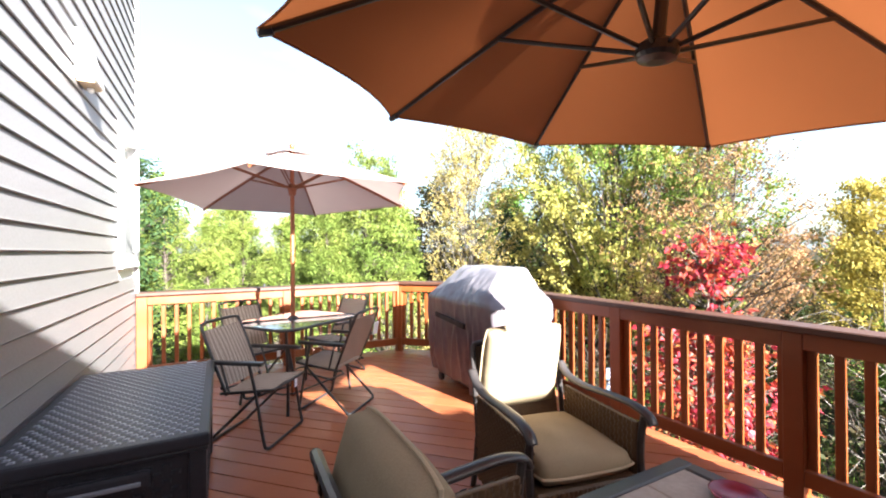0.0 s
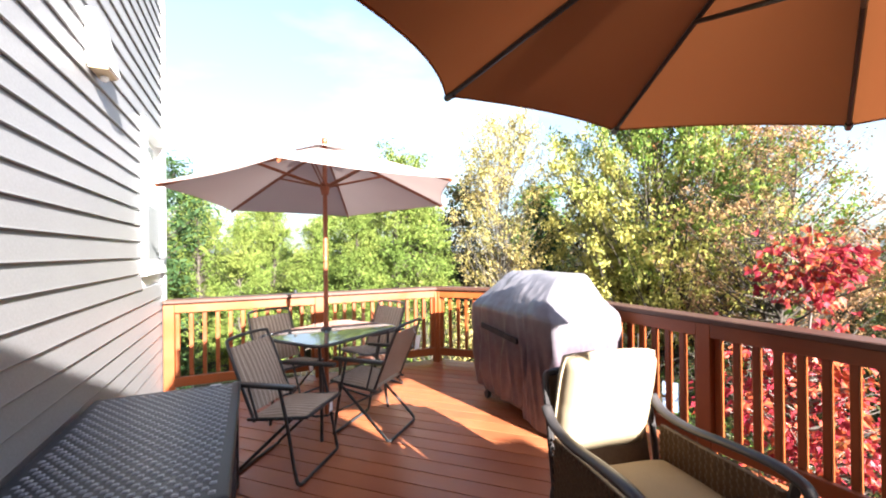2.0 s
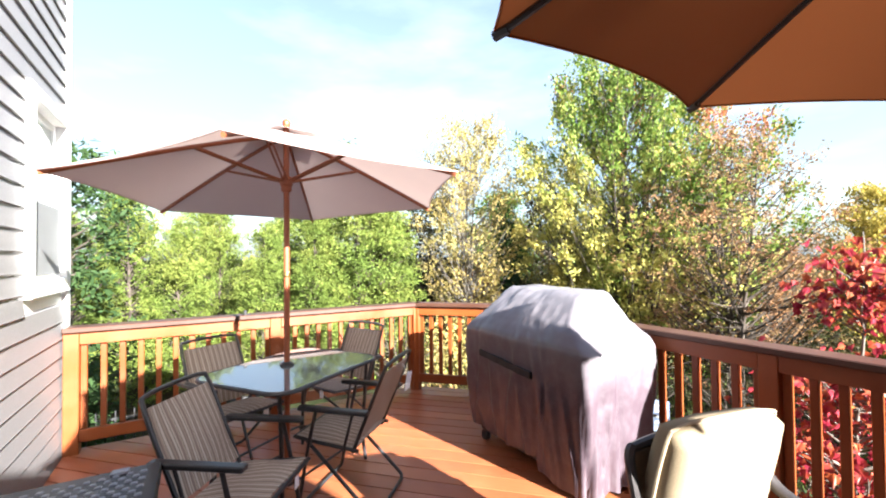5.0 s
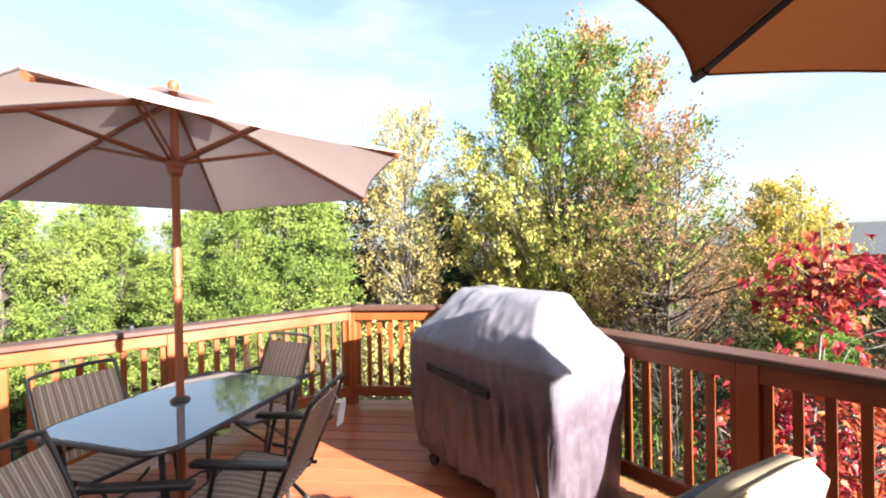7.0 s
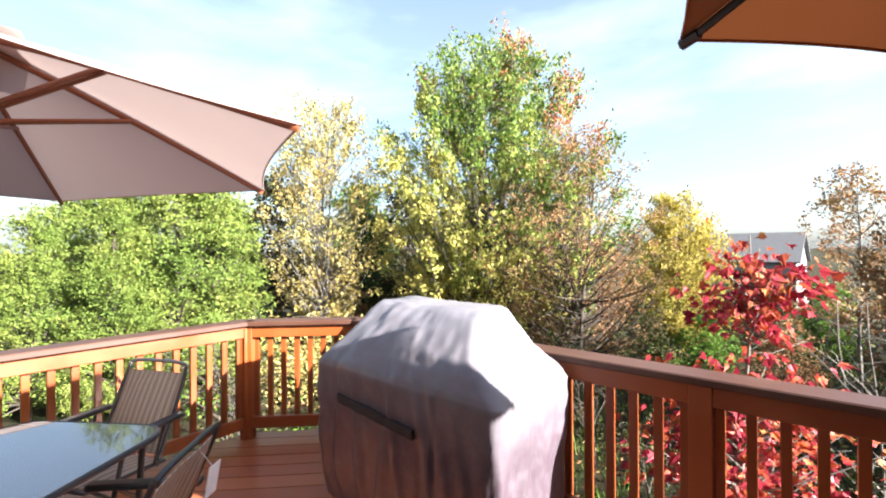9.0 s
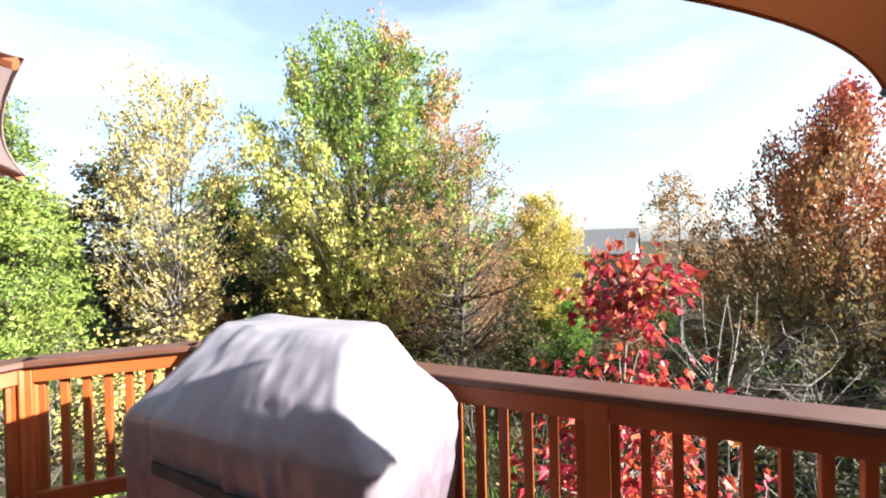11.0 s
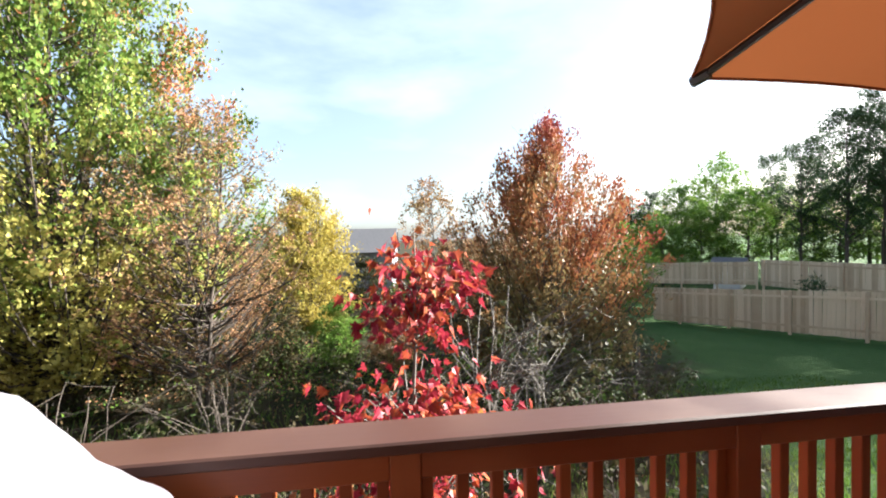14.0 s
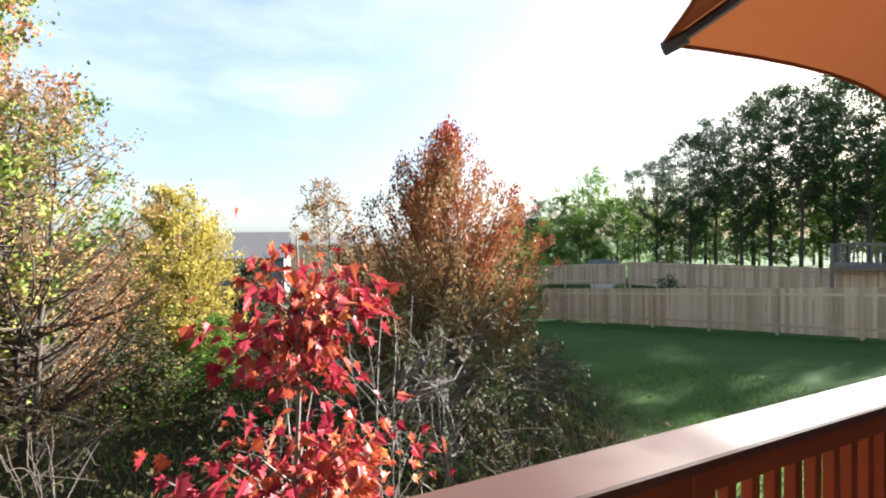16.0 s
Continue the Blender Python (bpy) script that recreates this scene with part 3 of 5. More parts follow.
def folding_chair():
    ch = thing("folding_chair", pose(0, 0, 0), "folding patio chair with brown striped sling and black tube frame", "chair", "chairs round the patio table")
    r = 0.0105
    part("back_frame", tubed([(-0.205, -0.10, 0.345), (-0.208, -0.19, 0.56), (-0.205, -0.285, 0.79), (-0.175, -0.302, 0.832), (0, -0.306, 0.84), (0.175, -0.302, 0.832), (0.205, -0.285, 0.79), (0.208, -0.19, 0.56), (0.205, -0.10, 0.345)], r, 8, 5), M_BLACK, ch)
    part("backrest", sling(0.40, 0.385, [(0, -0.118, 0.40), (0, -0.19, 0.56), (0, -0.283, 0.785)], 0.022), M_STRIPE, ch)
    part("seat", sling(0.415, 0.415, [(0, 0.245, 0.408), (0, 0.10, 0.392), (0, -0.12, 0.372)], 0.02), M_STRIPE, ch)
    part("seat_frame", tubed([(-0.215, -0.14, 0.36), (-0.218, 0.05, 0.38), (-0.215, 0.235, 0.40), (-0.19, 0.255, 0.402), (0, 0.258, 0.402), (0.19, 0.255, 0.402), (0.215, 0.235, 0.40), (0.218, 0.05, 0.38), (0.215, -0.14, 0.36)], r, 8, 4), M_BLACK, ch)
    for s in (-1, 1):
        arm = part("armrest", boxed(s * 0.252 - 0.024, s * 0.252 + 0.024, -0.215, 0.205, 0.572, 0.598, 0.011, None, 3), M_BLACK, ch)
        part("arm_bracket", tubed([(s * 0.215, -0.20, 0.585), (s * 0.245, -0.19, 0.578)], 0.008, 6), M_BLACK, ch)
        part("side_strut", tubed([(s * 0.232, -0.06, 0.37), (s * 0.240, -0.12, 0.58)], 0.008, 6), M_BLACK, ch)
    part("front_leg", tubed([(-0.25, 0.10, 0.575), (-0.25, 0.15, 0.36), (-0.25, 0.205, 0.06), (-0.235, 0.222, 0.018), (-0.19, 0.226, 0.0115), (0, 0.226, 0.0115), (0.19, 0.226, 0.0115), (0.235, 0.222, 0.018), (0.25, 0.205, 0.06), (0.25, 0.15, 0.36), (0.25, 0.10, 0.575)], r, 8, 4), M_BLACK, ch)
    part("rear_leg", tubed([(-0.228, 0.17, 0.395), (-0.228, 0.0, 0.235), (-0.228, -0.20, 0.05), (-0.215, -0.228, 0.018), (-0.18, -0.236, 0.0115), (0, -0.238, 0.0115), (0.18, -0.236, 0.0115), (0.215, -0.228, 0.018), (0.228, -0.20, 0.05), (0.228, 0.0, 0.235), (0.228, 0.17, 0.395)], r, 8, 4), M_BLACK, ch)
    part("tag", boxed(-0.09, -0.05, 0.262, 0.264, 0.335, 0.395), M_PAPER, ch, "small white sewn-in tag")
    return ch


CHAIRS = [(0.47, 3.57, -37), (1.13, 3.87, 135), (0.535, 4.675, -62), (1.35, 4.85, -154)]
chair = folding_chair()
chair.matrix_world = pose(CHAIRS[0][0], CHAIRS[0][1], 0, 0, 0, CHAIRS[0][2] - 90)
for x, y, az in CHAIRS[1:]:
    copy_thing(chair, pose(x, y, 0, 0, 0, az - 90))


# ---- glass table ----
def rounded(hx, hy, r, n=7):
    out = []
    for cx, cy, a0 in ((hx - r, hy - r, 0), (-hx + r, hy - r, 90), (-hx + r, -hy + r, 180), (hx - r, -hy + r, 270)):
        out += [(cx + r * math.cos(radians(a0 + 90 * k / n)), cy + r * math.sin(radians(a0 + 90 * k / n))) for k in range(n + 1)]
    return out


TABLE = (0.86, 4.255, 34.8)
table = thing("patio_table", pose(TABLE[0], TABLE[1], 0, 0, 0, TABLE[2]), "rounded glass patio table with thin black steel frame", "table")
part("tabletop", prism(rounded(0.462, 0.362, 0.12), 0.709, 0.717, 0.002), M_TABLEGLASS, table, "tempered glass tabletop")
ring = [Vector((*p, 0.706)) for p in rounded(0.468, 0.368, 0.125)]
part("rim", tubed(ring + [ring[0]], 0.0125, 8), M_BLACK, table)
for sx in (-1, 1):
    for sy in (-1, 1):
        part("leg", tubed([(sx * 0.40, sy * 0.29, 0.70), (sx * 0.385, sy * 0.285, 0.45), (sx * 0.37, sy * 0.275, 0.2), (sx * 0.385, sy * 0.29, 0.0)], 0.012, 8, 4), M_BLACK, table)
part("brace_ring", tubed(smooth_path([Vector((*p, 0.16)) for p in rounded(0.37, 0.275, 0.11, 3)] + [Vector((*rounded(0.37, 0.275, 0.11, 3)[0], 0.16))], 2), 0.008, 6), M_BLACK, table)


# ---- umbrellas ----
def canopy_point(n, k, u, v, R, z0, z1, bow, dip):
    """A point of panel k: u across (0 to 1), v from the top (0) to the rim (1)."""
    a0, a1 = 2 * math.pi * k / n, 2 * math.pi * (k + 1) / n
    p = Vector((math.cos(a0), math.sin(a0), 0)) * (1 - u) + Vector((math.cos(a1), math.sin(a1), 0)) * u
    mid = 4 * u * (1 - u)
    p *= R * v * (1 - bow * mid * v * v)
    p.z = z0 + (z1 - z0) * (v ** 1.12) - dip * mid * math.sin(math.pi * v * 0.92)
    return p


def canopy_panel(n, k, R, z0, z1, bow, dip, v0=0.0, cols=10, rows=12):
    bm = bmesh.new()
    g = [[bm.verts.new(canopy_point(n, k, i / cols, v0 + (1 - v0) * j / rows, R, z0, z1, bow, dip)) for i in range(cols + 1)] for j in range(rows + 1)]
    for a, b in zip(g, g[1:]):
        for i in range(cols):
            bm.faces.new((a[i], a[i + 1], b[i + 1], b[i]))
    bmesh.ops.remove_doubles(bm, verts=bm.verts, dist=1e-5)
    return bm


def hem(n, k, R, z0, z1, bow, dip, r):
    return tubed([canopy_point(n, k, i / 10, 1.0, R, z0, z1, bow, dip) for i in range(11)], r, 5)


def table_umbrella():
    u = thing("patio_umbrella", pose(0.825, 4.30, 0), "beige patio umbrella on a wooden pole through the table", "umbrella")
    n, R, z0, z1 = 6, 1.20, 2.265, 1.85
    tilt = Matrix.Translation((0, 0, 1.9)) @ pose(0, 0, 0, -3.3, 0.6, 9) @ Matrix.Translation((0, 0, -1.9))
    can = part("canopy", lathe([(0.03, 2.25), (0.035, 2.265), (0.02, 2.28)], 12), M_TEAK, u)
    can.matrix_basis = tilt
    for k in range(n):
        part("panel", canopy_panel(n, k, R, z0, z1, 0.045, 0.012), M_CREAM, can, smooth=True)
        part("hem", hem(n, k, R, z0, z1, 0.045, 0.012, 0.004), M_CREAM, can)
    for k in range(n):
        part("vent_panel", canopy_panel(n, k, 0.25, z0 + 0.035, z0 - 0.04, 0.05, 0.0, 0.0, 4, 4), M_CREAM, can, smooth=True)
    for k in range(n):
        a = 2 * math.pi * k / n
        d = Vector((math.cos(a), math.sin(a), 0))
        s = Vector((-math.sin(a), math.cos(a), 0))
        top = lambda v: d * R * v + Vector((0, 0, z0 + (z1 - z0) * v ** 1.12 - 0.021))
        rib = part("rib", tubed([top(v) for v in (0.03, 0.25, 0.5, 0.75, 0.99)], 0.010, 6, 0, 1.3), M_TEAK, u)
        rib.matrix_basis = tilt
        for e in (-1, 1):
            st = part("strut", tubed([d * 0.035 + s * e * 0.013 + Vector((0, 0, 1.935)), top(0.44) + s * e * 0.013 + Vector((0, 0, -0.006))], 0.0065, 6, 0, 1.4), M_TEAK, rib)
    part("pole", lathe([(0.019, 0.0), (0.019, 2.285)], 14), M_TEAK, u, smooth=False)
    part("collar", lathe([(0.026, 1.86), (0.034, 1.875), (0.034, 1.90), (0.042, 1.91), (0.042, 1.95), (0.03, 1.965)], 16), M_TEAK, u)
    part("pole_joint", lathe([(0.022, 1.30), (0.024, 1.305), (0.024, 1.33), (0.022, 1.335)], 14), plain("brass", (0.5, 0.33, 0.12), (0.6, 0.42, 0.18), 8, 0.3, 0.05, 60, 1.0), u)
    part("table_ring", lathe([(0.02, 0.712), (0.045, 0.718), (0.045, 0.728), (0.024, 0.742)], 18), M_BLACK, u)
    part("finial", lathe([(0.012, 2.27), (0.02, 2.295), (0.025, 2.31), (0.027, 2.325), (0.022, 2.342), (0.009, 2.35)], 14), M_TEAK, u, smooth=True)
    return u


table_umbrella()


def cantilever_umbrella():
    u = thing("cantilever_umbrella", pose(0, 0, 0), "large terracotta cantilever umbrella with black ribs", "umbrella")
    n, R, z0, z1 = 8, 1.315, 2.44, 1.925
    base = Matrix.Translation((1.55, 1.13, 1.946)) @ pose(0, 0, 0, math.degrees(math.atan(0.088)), math.degrees(math.atan(0.040)), 0) @ Matrix.Translation((0, 0, -1.93)) @ pose(0, 0, 0, 0, 0, 22.5)
    can = part("canopy", lathe([(0.05, z0 - 0.02), (0.05, z0 + 0.03), (0.02, z0 + 0.05)], 16), M_BRONZE, u)
    can.matrix_basis = base
    for k in range(n):
        part("panel", canopy_panel(n, k, R, z0, z1, 0.070, 0.02), M_ORANGE, can, smooth=True)
        part("hem", hem(n, k, R, z0, z1, 0.070, 0.02, 0.0045), M_ORANGE, can)
    for k in range(n):
        a = 2 * math.pi * k / n
        d = Vector((math.cos(a), math.sin(a), 0))
        top = lambda v: d * R * v + Vector((0, 0, z0 + (z1 - z0) * v ** 1.12 - 0.017))
        rib = part("rib", tubed([top(v) for v in (0.03, 0.25, 0.5, 0.75, 0.985)], 0.0095, 6, 0, 1.2), M_BLACK, u)
        rib.matrix_basis = base
        part("strut", tubed([d * 0.05 + Vector((0, 0, 2.0)), top(0.50)], 0.009, 6), M_BLACK, rib)
        part("rib_tip", tubed([top(0.965) + Vector((0, 0, -0.004)), top(1.0) + Vector((0, 0, 0.004))], 0.015, 6), M_BLACK, rib)
    st = part("stem", lathe([(0.022, 1.985), (0.022, 2.60)], 12), M_BLACK, u)
    st.matrix_basis = base
    hb = part("hub", lathe([(0.03, 1.96), (0.062, 1.97), (0.07, 1.985), (0.07, 2.015), (0.05, 2.03), (0.03, 2.035)], 20), M_BLACK, u)
    hb.matrix_basis = base
    part("arm", tubed([(0.85, -1.0, 2.2), (0.87, -0.93, 2.62), (1.0, -0.35, 2.68), (1.3, 0.5, 2.61), (1.55, 1.1, 2.57)], 0.042, 10, 6), M_BRONZE, u)
    part("mast", lathe([(0.032, 0.03), (0.032, 2.25)], 14, Matrix.Translation((0.85, -1.0, 0))), M_BRONZE, u)
    part("base_plate", boxed(0.5, 1.2, -1.35, -0.65, 0.0, 0.05, 0.01), M_BLACK, u)
    return u


cantilever_umbrella()


# ---- covered grill ----
def grill():
    g = thing("covered_grill", pose(2.50, 3.58, 0), "gas grill under a purple-grey vinyl cover, fade and sunlight painted pale on top", "grill")
    levels = [  # z, x low, x high, y low, y high, corner radius
        (0.085, -0.30, 0.31, -0.575, 0.545, 0.06), (0.30, -0.315, 0.32, -0.59, 0.575, 0.06), (0.55, -0.325, 0.325, -0.60, 0.59, 0.055),
        (0.75, -0.335, 0.33, -0.605, 0.60, 0.05), (0.855, -0.34, 0.33, -0.605, 0.605, 0.05), (0.885, -0.33, 0.33, -0.58, 0.595, 0.05),
        (0.945, -0.285, 0.325, -0.49, 0.56, 0.05), (0.99, -0.24, 0.32, -0.42, 0.535, 0.05), (1.06, -0.15, 0.32, -0.36, 0.515, 0.05), (1.13, -0.06, 0.315, -0.31, 0.50, 0.05),
        (1.165, 0.0, 0.305, -0.285, 0.49, 0.05), (1.178, 0.03, 0.29, -0.265, 0.475, 0.045)]
    N = 208
    rnd = random.Random(4)
    folds = [(rnd.random() * N, rnd.uniform(0.7, 1.7), rnd.uniform(0.006, 0.017) * rnd.choice((-1, 1, 1)), rnd.uniform(-12, 12)) for _ in range(64)]

    def outline(z, x0, x1, y0, y1, r):
        pts = rounded((x1 - x0) / 2, (y1 - y0) / 2, r, 6)
        cx, cy = (x0 + x1) / 2, (y0 + y1) / 2
        pts = [Vector((p[0] + cx, p[1] + cy)) for p in pts]
        seg = [(a, b) for a, b in zip(pts, pts[1:] + pts[:1])]
        tot = sum((b - a).length for a, b in seg)
        out, acc, i = [], 0.0, 0
        for k in range(N):
            want = tot * k / N
            while acc + (seg[i][1] - seg[i][0]).length < want:
                acc += (seg[i][1] - seg[i][0]).length
                i += 1
            a, b = seg[i]
            f = (want - acc) / max((b - a).length, 1e-9)
            out.append(a.lerp(b, f))
        return out, Vector((cx, cy))

    zs = []
    for a, b in zip(levels, levels[1:]):
        for s in range(4):
            zs.append(tuple(p + (q - p) * s / 4 for p, q in zip(a, b)))
    zs.append(levels[-1])
    bm = bmesh.new()
    rows = []
    for li, lv in enumerate(zs):
        pts, c = outline(*lv)
        z = lv[0]
        low = max(0.0, min(1.0, (0.93 - z) / 0.6))
        row = []
        for k, p in enumerate(pts):
            d = (p - c).normalized()
            off = 0.0
            for f0, wd, amp, drift in folds:
                dist = (k - f0 - drift * (0.9 - z) + N / 2) % N - N / 2
                off += amp * math.exp(-(dist / wd) ** 2)
            off *= 0.10 + 1.4 * low
            nz = noise.noise(Vector((p.x * 5, p.y * 5, z * 5))) * 0.014 + noise.noise(Vector((p.x * 16, p.y * 16, z * 7))) * 0.007
            hem_z = 0.0
            if li == 0:
                hem_z = 0.012 * math.sin(k * 0.17) + 0.008 * math.sin(k * 0.45) + (-0.07 if p.y < -0.15 else 0.035)
            q = p + d * (off + nz)
            row.append(bm.verts.new((q.x, q.y, z + hem_z * 0.8 + nz * 0.6)))
        rows.append(row)
    for a, b in zip(rows, rows[1:]):
        for k in range(N):
            bm.faces.new((a[k], a[(k + 1) % N], b[(k + 1) % N], b[k]))
    bm.faces.new(rows[-1])
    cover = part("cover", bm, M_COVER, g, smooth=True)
    bm = bmesh.new()
    strip = [(-0.343 - 0.003 * math.sin(k * 2.1), 0.40 - 0.55 * k / 12, 0.70 - 0.004 * k) for k in range(13)]
    for dz in (0,):
        lo = [bm.verts.new((x - 0.006, y, z - 0.022)) for x, y, z in strip]
        hi = [bm.verts.new((x - 0.006, y, z + 0.022)) for x, y, z in strip]
        lo2 = [bm.verts.new((x + 0.03, y, z - 0.022)) for x, y, z in strip]
        hi2 = [bm.verts.new((x + 0.03, y, z + 0.022)) for x, y, z in strip]
        for k in range(12):
            for f in ((lo[k], lo[k + 1], hi[k + 1], hi[k]), (hi[k], hi[k + 1], hi2[k + 1], hi2[k]), (lo2[k], lo2[k + 1], lo[k + 1], lo[k])):
                bm.faces.new(f)
        bm.faces.new((lo[0], hi[0], hi2[0], lo2[0]))
        bm.faces.new((lo[-1], lo2[-1], hi2[-1], hi[-1]))
    bmesh.ops.recalc_face_normals(bm, faces=bm.faces)
    part("strap", bm, M_STRAP, cover, "black webbing strap")
    part("cart", boxed(-0.27, 0.27, -0.50, 0.50, 0.075, 0.60, 0.01), M_BLACK, g)
    for x in (-0.25, 0.25):
        for y in (-0.46, 0.46):
            part("caster", lathe([(0.036, -0.018), (0.04, -0.012), (0.04, 0.012), (0.036, 0.018)], 14, pose(x, y, 0.04, 90, 0, 90)), M_BLACK, g)
    return g


grill()


# ---- wicker armchairs ----
def pillow(w, d, h, corner, puff=0.5, nx=18, ny=18, tuft=0.0):
    """A stuffed cushion, w by d, h thick in the middle, lying flat."""
    bm = bmesh.new()
    top, bot = [], []
    for j in range(ny + 1):
        rt, rb = [], []
        for i in range(nx + 1):
            u, v = i / nx * 2 - 1, j / ny * 2 - 1
            k = (abs(u) ** 5 + abs(v) ** 5) ** 0.2
            m = max(abs(u), abs(v), 1e-6)
            shrink = 1 - corner * (abs(u * v)) ** 3
            x, y = u * w / 2 * shrink, v * d / 2 * shrink
            edge = max(0.0, 1 - m ** 6) ** 0.5
            z = h / 2 * (0.42 * (1 if m < 0.999 else 0.0) * min(1, (1 - m) * 14) + 0.58 * edge * (1 - 0.25 * (u * u + v * v)))
            wob = noise.noise(Vector((u * 1.7, v * 1.7, w * 7))) * 0.012 + noise.noise(Vector((u * 6, v * 6, w * 3))) * 0.003
            z += wob * (1 - m ** 4)
            if tuft:
                z -= tuft * (1 - m ** 4) * math.exp(-(v / 0.06) ** 2)
            rt.append(bm.verts.new((x, y, z)))
            rb.append(rt[-1] if m > 0.999 else bm.verts.new((x, y, -z * 0.8)))
        top.append(rt)
        bot.append(rb)
    for j in range(ny):
        for i in range(nx):
            bm.faces.new((top[j][i], top[j][i + 1], top[j + 1][i + 1], top[j + 1][i]))
            f = (bot[j][i], bot[j + 1][i], bot[j + 1][i + 1], bot[j][i + 1])
            if len(set(f)) == 4:
                bm.faces.new(f)
    bmesh.ops.recalc_face_normals(bm, faces=bm.faces)
    return bm


def piping(w, d, corner, r=0.006):
    pts = []
    for k in range(64):
        a = 2 * math.pi * k / 64
        c, s = math.cos(a), math.sin(a)
        m = max(abs(c), abs(s))
        u, v = c / m, s / m
        f = 1 - corner * abs(u * v) ** 3
        pts.append(Vector((u * w / 2 * f, v * d / 2 * f, 0)))
    return tubed(pts + [pts[0]], r, 6)


def wicker(name, corner, du, dv, nu, nv, parent, inset=0.006):
    """Woven panel: short strands that pass over and under one another."""
    o, eu, ev = Vector(corner), Vector(du), Vector(dv)
    nrm = eu.cross(ev).normalized()
    verts, faces = [], []
    for j in range(nv):
        for i in range(nu):
            u0, u1 = (i + 0.02) / nu, (i + 0.98) / nu
            v0, v1 = (j + 0.06) / nv, (j + 0.94) / nv
            h = inset if (i + j) % 2 else 0.0
            k = len(verts)
            um, hm = (u0 + u1) / 2, 0.0045
            for u, hh in ((u0, h - 0.002), (um, h + hm), (u1, h - 0.002)):
                for v in (v0, v1):
                    verts.append(o + eu * u + ev * v + nrm * hh)
            faces += [(k, k + 2, k + 3, k + 1), (k + 2, k + 4, k + 5, k + 3)]
    me = bpy.data.meshes.new(name)
    me.from_pydata([tuple(v) for v in verts], [], faces)
    me.materials.append(M_WICKER)
    ob = new(name, me)
    ob.parent = parent
    tagged(ob, kind="stuff")
    return ob


def wicker_armchair():
    ch = thing("wicker_armchair", pose(0, 0, 0), "brown wicker patio armchair with tan cushions", "armchair", "wicker armchairs")
    part("seat_deck", boxed(-0.26, 0.26, -0.28, 0.325, 0.25, 0.315, 0.01), M_WICKER, ch)
    wicker("front_weave", (-0.255, 0.331, 0.10), (0.51, 0, 0), (0, 0, 0.21), 22, 12, ch).rotation_euler = (0, 0, 0)
    part("front_apron", boxed(-0.255, 0.255, 0.30, 0.322, 0.10, 0.30, 0.004), M_WICKER, ch)
    for s in (-1, 1):
        side = part("side_panel", boxed(s * 0.275 - 0.01, s * 0.275 + 0.01, -0.27, 0.30, 0.10, 0.545, 0.004), M_WICKER, ch)
        if s < 0:
            wicker("side_weave", (-0.288, -0.27, 0.10), (0, 0, 0.445), (0, 0.57, 0), 24, 20, side)
            wicker("side_weave", (-0.262, -0.27, 0.32), (0, 0.57, 0), (0, 0, 0.225), 20, 12, side)
        else:
            wicker("side_weave", (0.288, -0.27, 0.10), (0, 0.57, 0), (0, 0, 0.445), 20, 24, side)
            wicker("side_weave", (0.262, -0.27, 0.32), (0, 0, 0.225), (0, 0.57, 0), 12, 20, side)
        arm = part("armrest", tubed([(s * 0.285, -0.34, 0.66), (s * 0.286, -0.27, 0.605), (s * 0.29, -0.12, 0.585), (s * 0.295, 0.08, 0.60), (s * 0.30, 0.24, 0.605), (s * 0.302, 0.335, 0.585), (s * 0.302, 0.365, 0.55)], 0.027, 10, 5, 0.62), M_BRONZE, ch, smooth=True)
        part("front_leg", tubed([(s * 0.290, 0.325, 0.58), (s * 0.285, 0.305, 0.45), (s * 0.283, 0.315, 0.25), (s * 0.287, 0.345, 0.06), (s * 0.289, 0.36, 0.0)], 0.0175, 8, 5), M_BRONZE, ch)
        part("rear_leg", tubed([(s * 0.270, -0.30, 0.30), (s * 0.275, -0.33, 0.12), (s * 0.278, -0.36, 0.0)], 0.0175, 8, 4), M_BRONZE, ch)
        part("back_post", tubed([(s * 0.270, -0.29, 0.28), (s * 0.272, -0.34, 0.60), (s * 0.264, -0.385, 0.76), (s * 0.24, -0.40, 0.795)], 0.0165, 8, 5), M_BRONZE, ch)
    part("top_bar", tubed([(-0.242, -0.398, 0.793), (-0.1, -0.405, 0.808), (0.1, -0.405, 0.808), (0.242, -0.398, 0.793)], 0.0165, 8, 5), M_BRONZE, ch)
    bm = bmesh.new()
    a = math.degrees(math.atan2(0.11, 0.57))
    box(bm, -0.245, 0.245, -0.008, 0.008, 0.0, 0.49, 0.003, pose(0, -0.305, 0.30, a))
    back = part("backrest", bm, M_WICKER, ch)
    w = wicker("back_weave", (0.245, -0.312, 0.30), (-0.49, 0, 0), (0, -0.10, 0.49), 18, 22, back)
    seat = part("seat_cushion", pillow(0.50, 0.58, 0.14, 0.08), M_CUSHION, ch, "tan seat cushion with piping", True)
    seat.matrix_basis = pose(0, 0.055, 0.375)
    part("piping", piping(0.50, 0.58, 0.08), M_PIPE, seat)
    bc = part("back_cushion", pillow(0.49, 0.50, 0.17, 0.07, tuft=0.012), M_CUSHION, ch, "plump tan back cushion", True)
    bc.matrix_basis = pose(0, -0.315, 0.672, 76)
    part("piping", piping(0.49, 0.50, 0.07), M_PIPE, bc)
    part("tie_label", boxed(-0.03, 0.03, -0.279, -0.245, 0.008, 0.012), M_PAPER, bc, "small white care label")
    return ch


arm_a = wicker_armchair()
arm_a.matrix_world = pose(1.70, 1.83, 0, 0, 0, 169)
arm_b = copy_thing(arm_a, pose(0.85, 1.12, 0, 0, 0, -91))

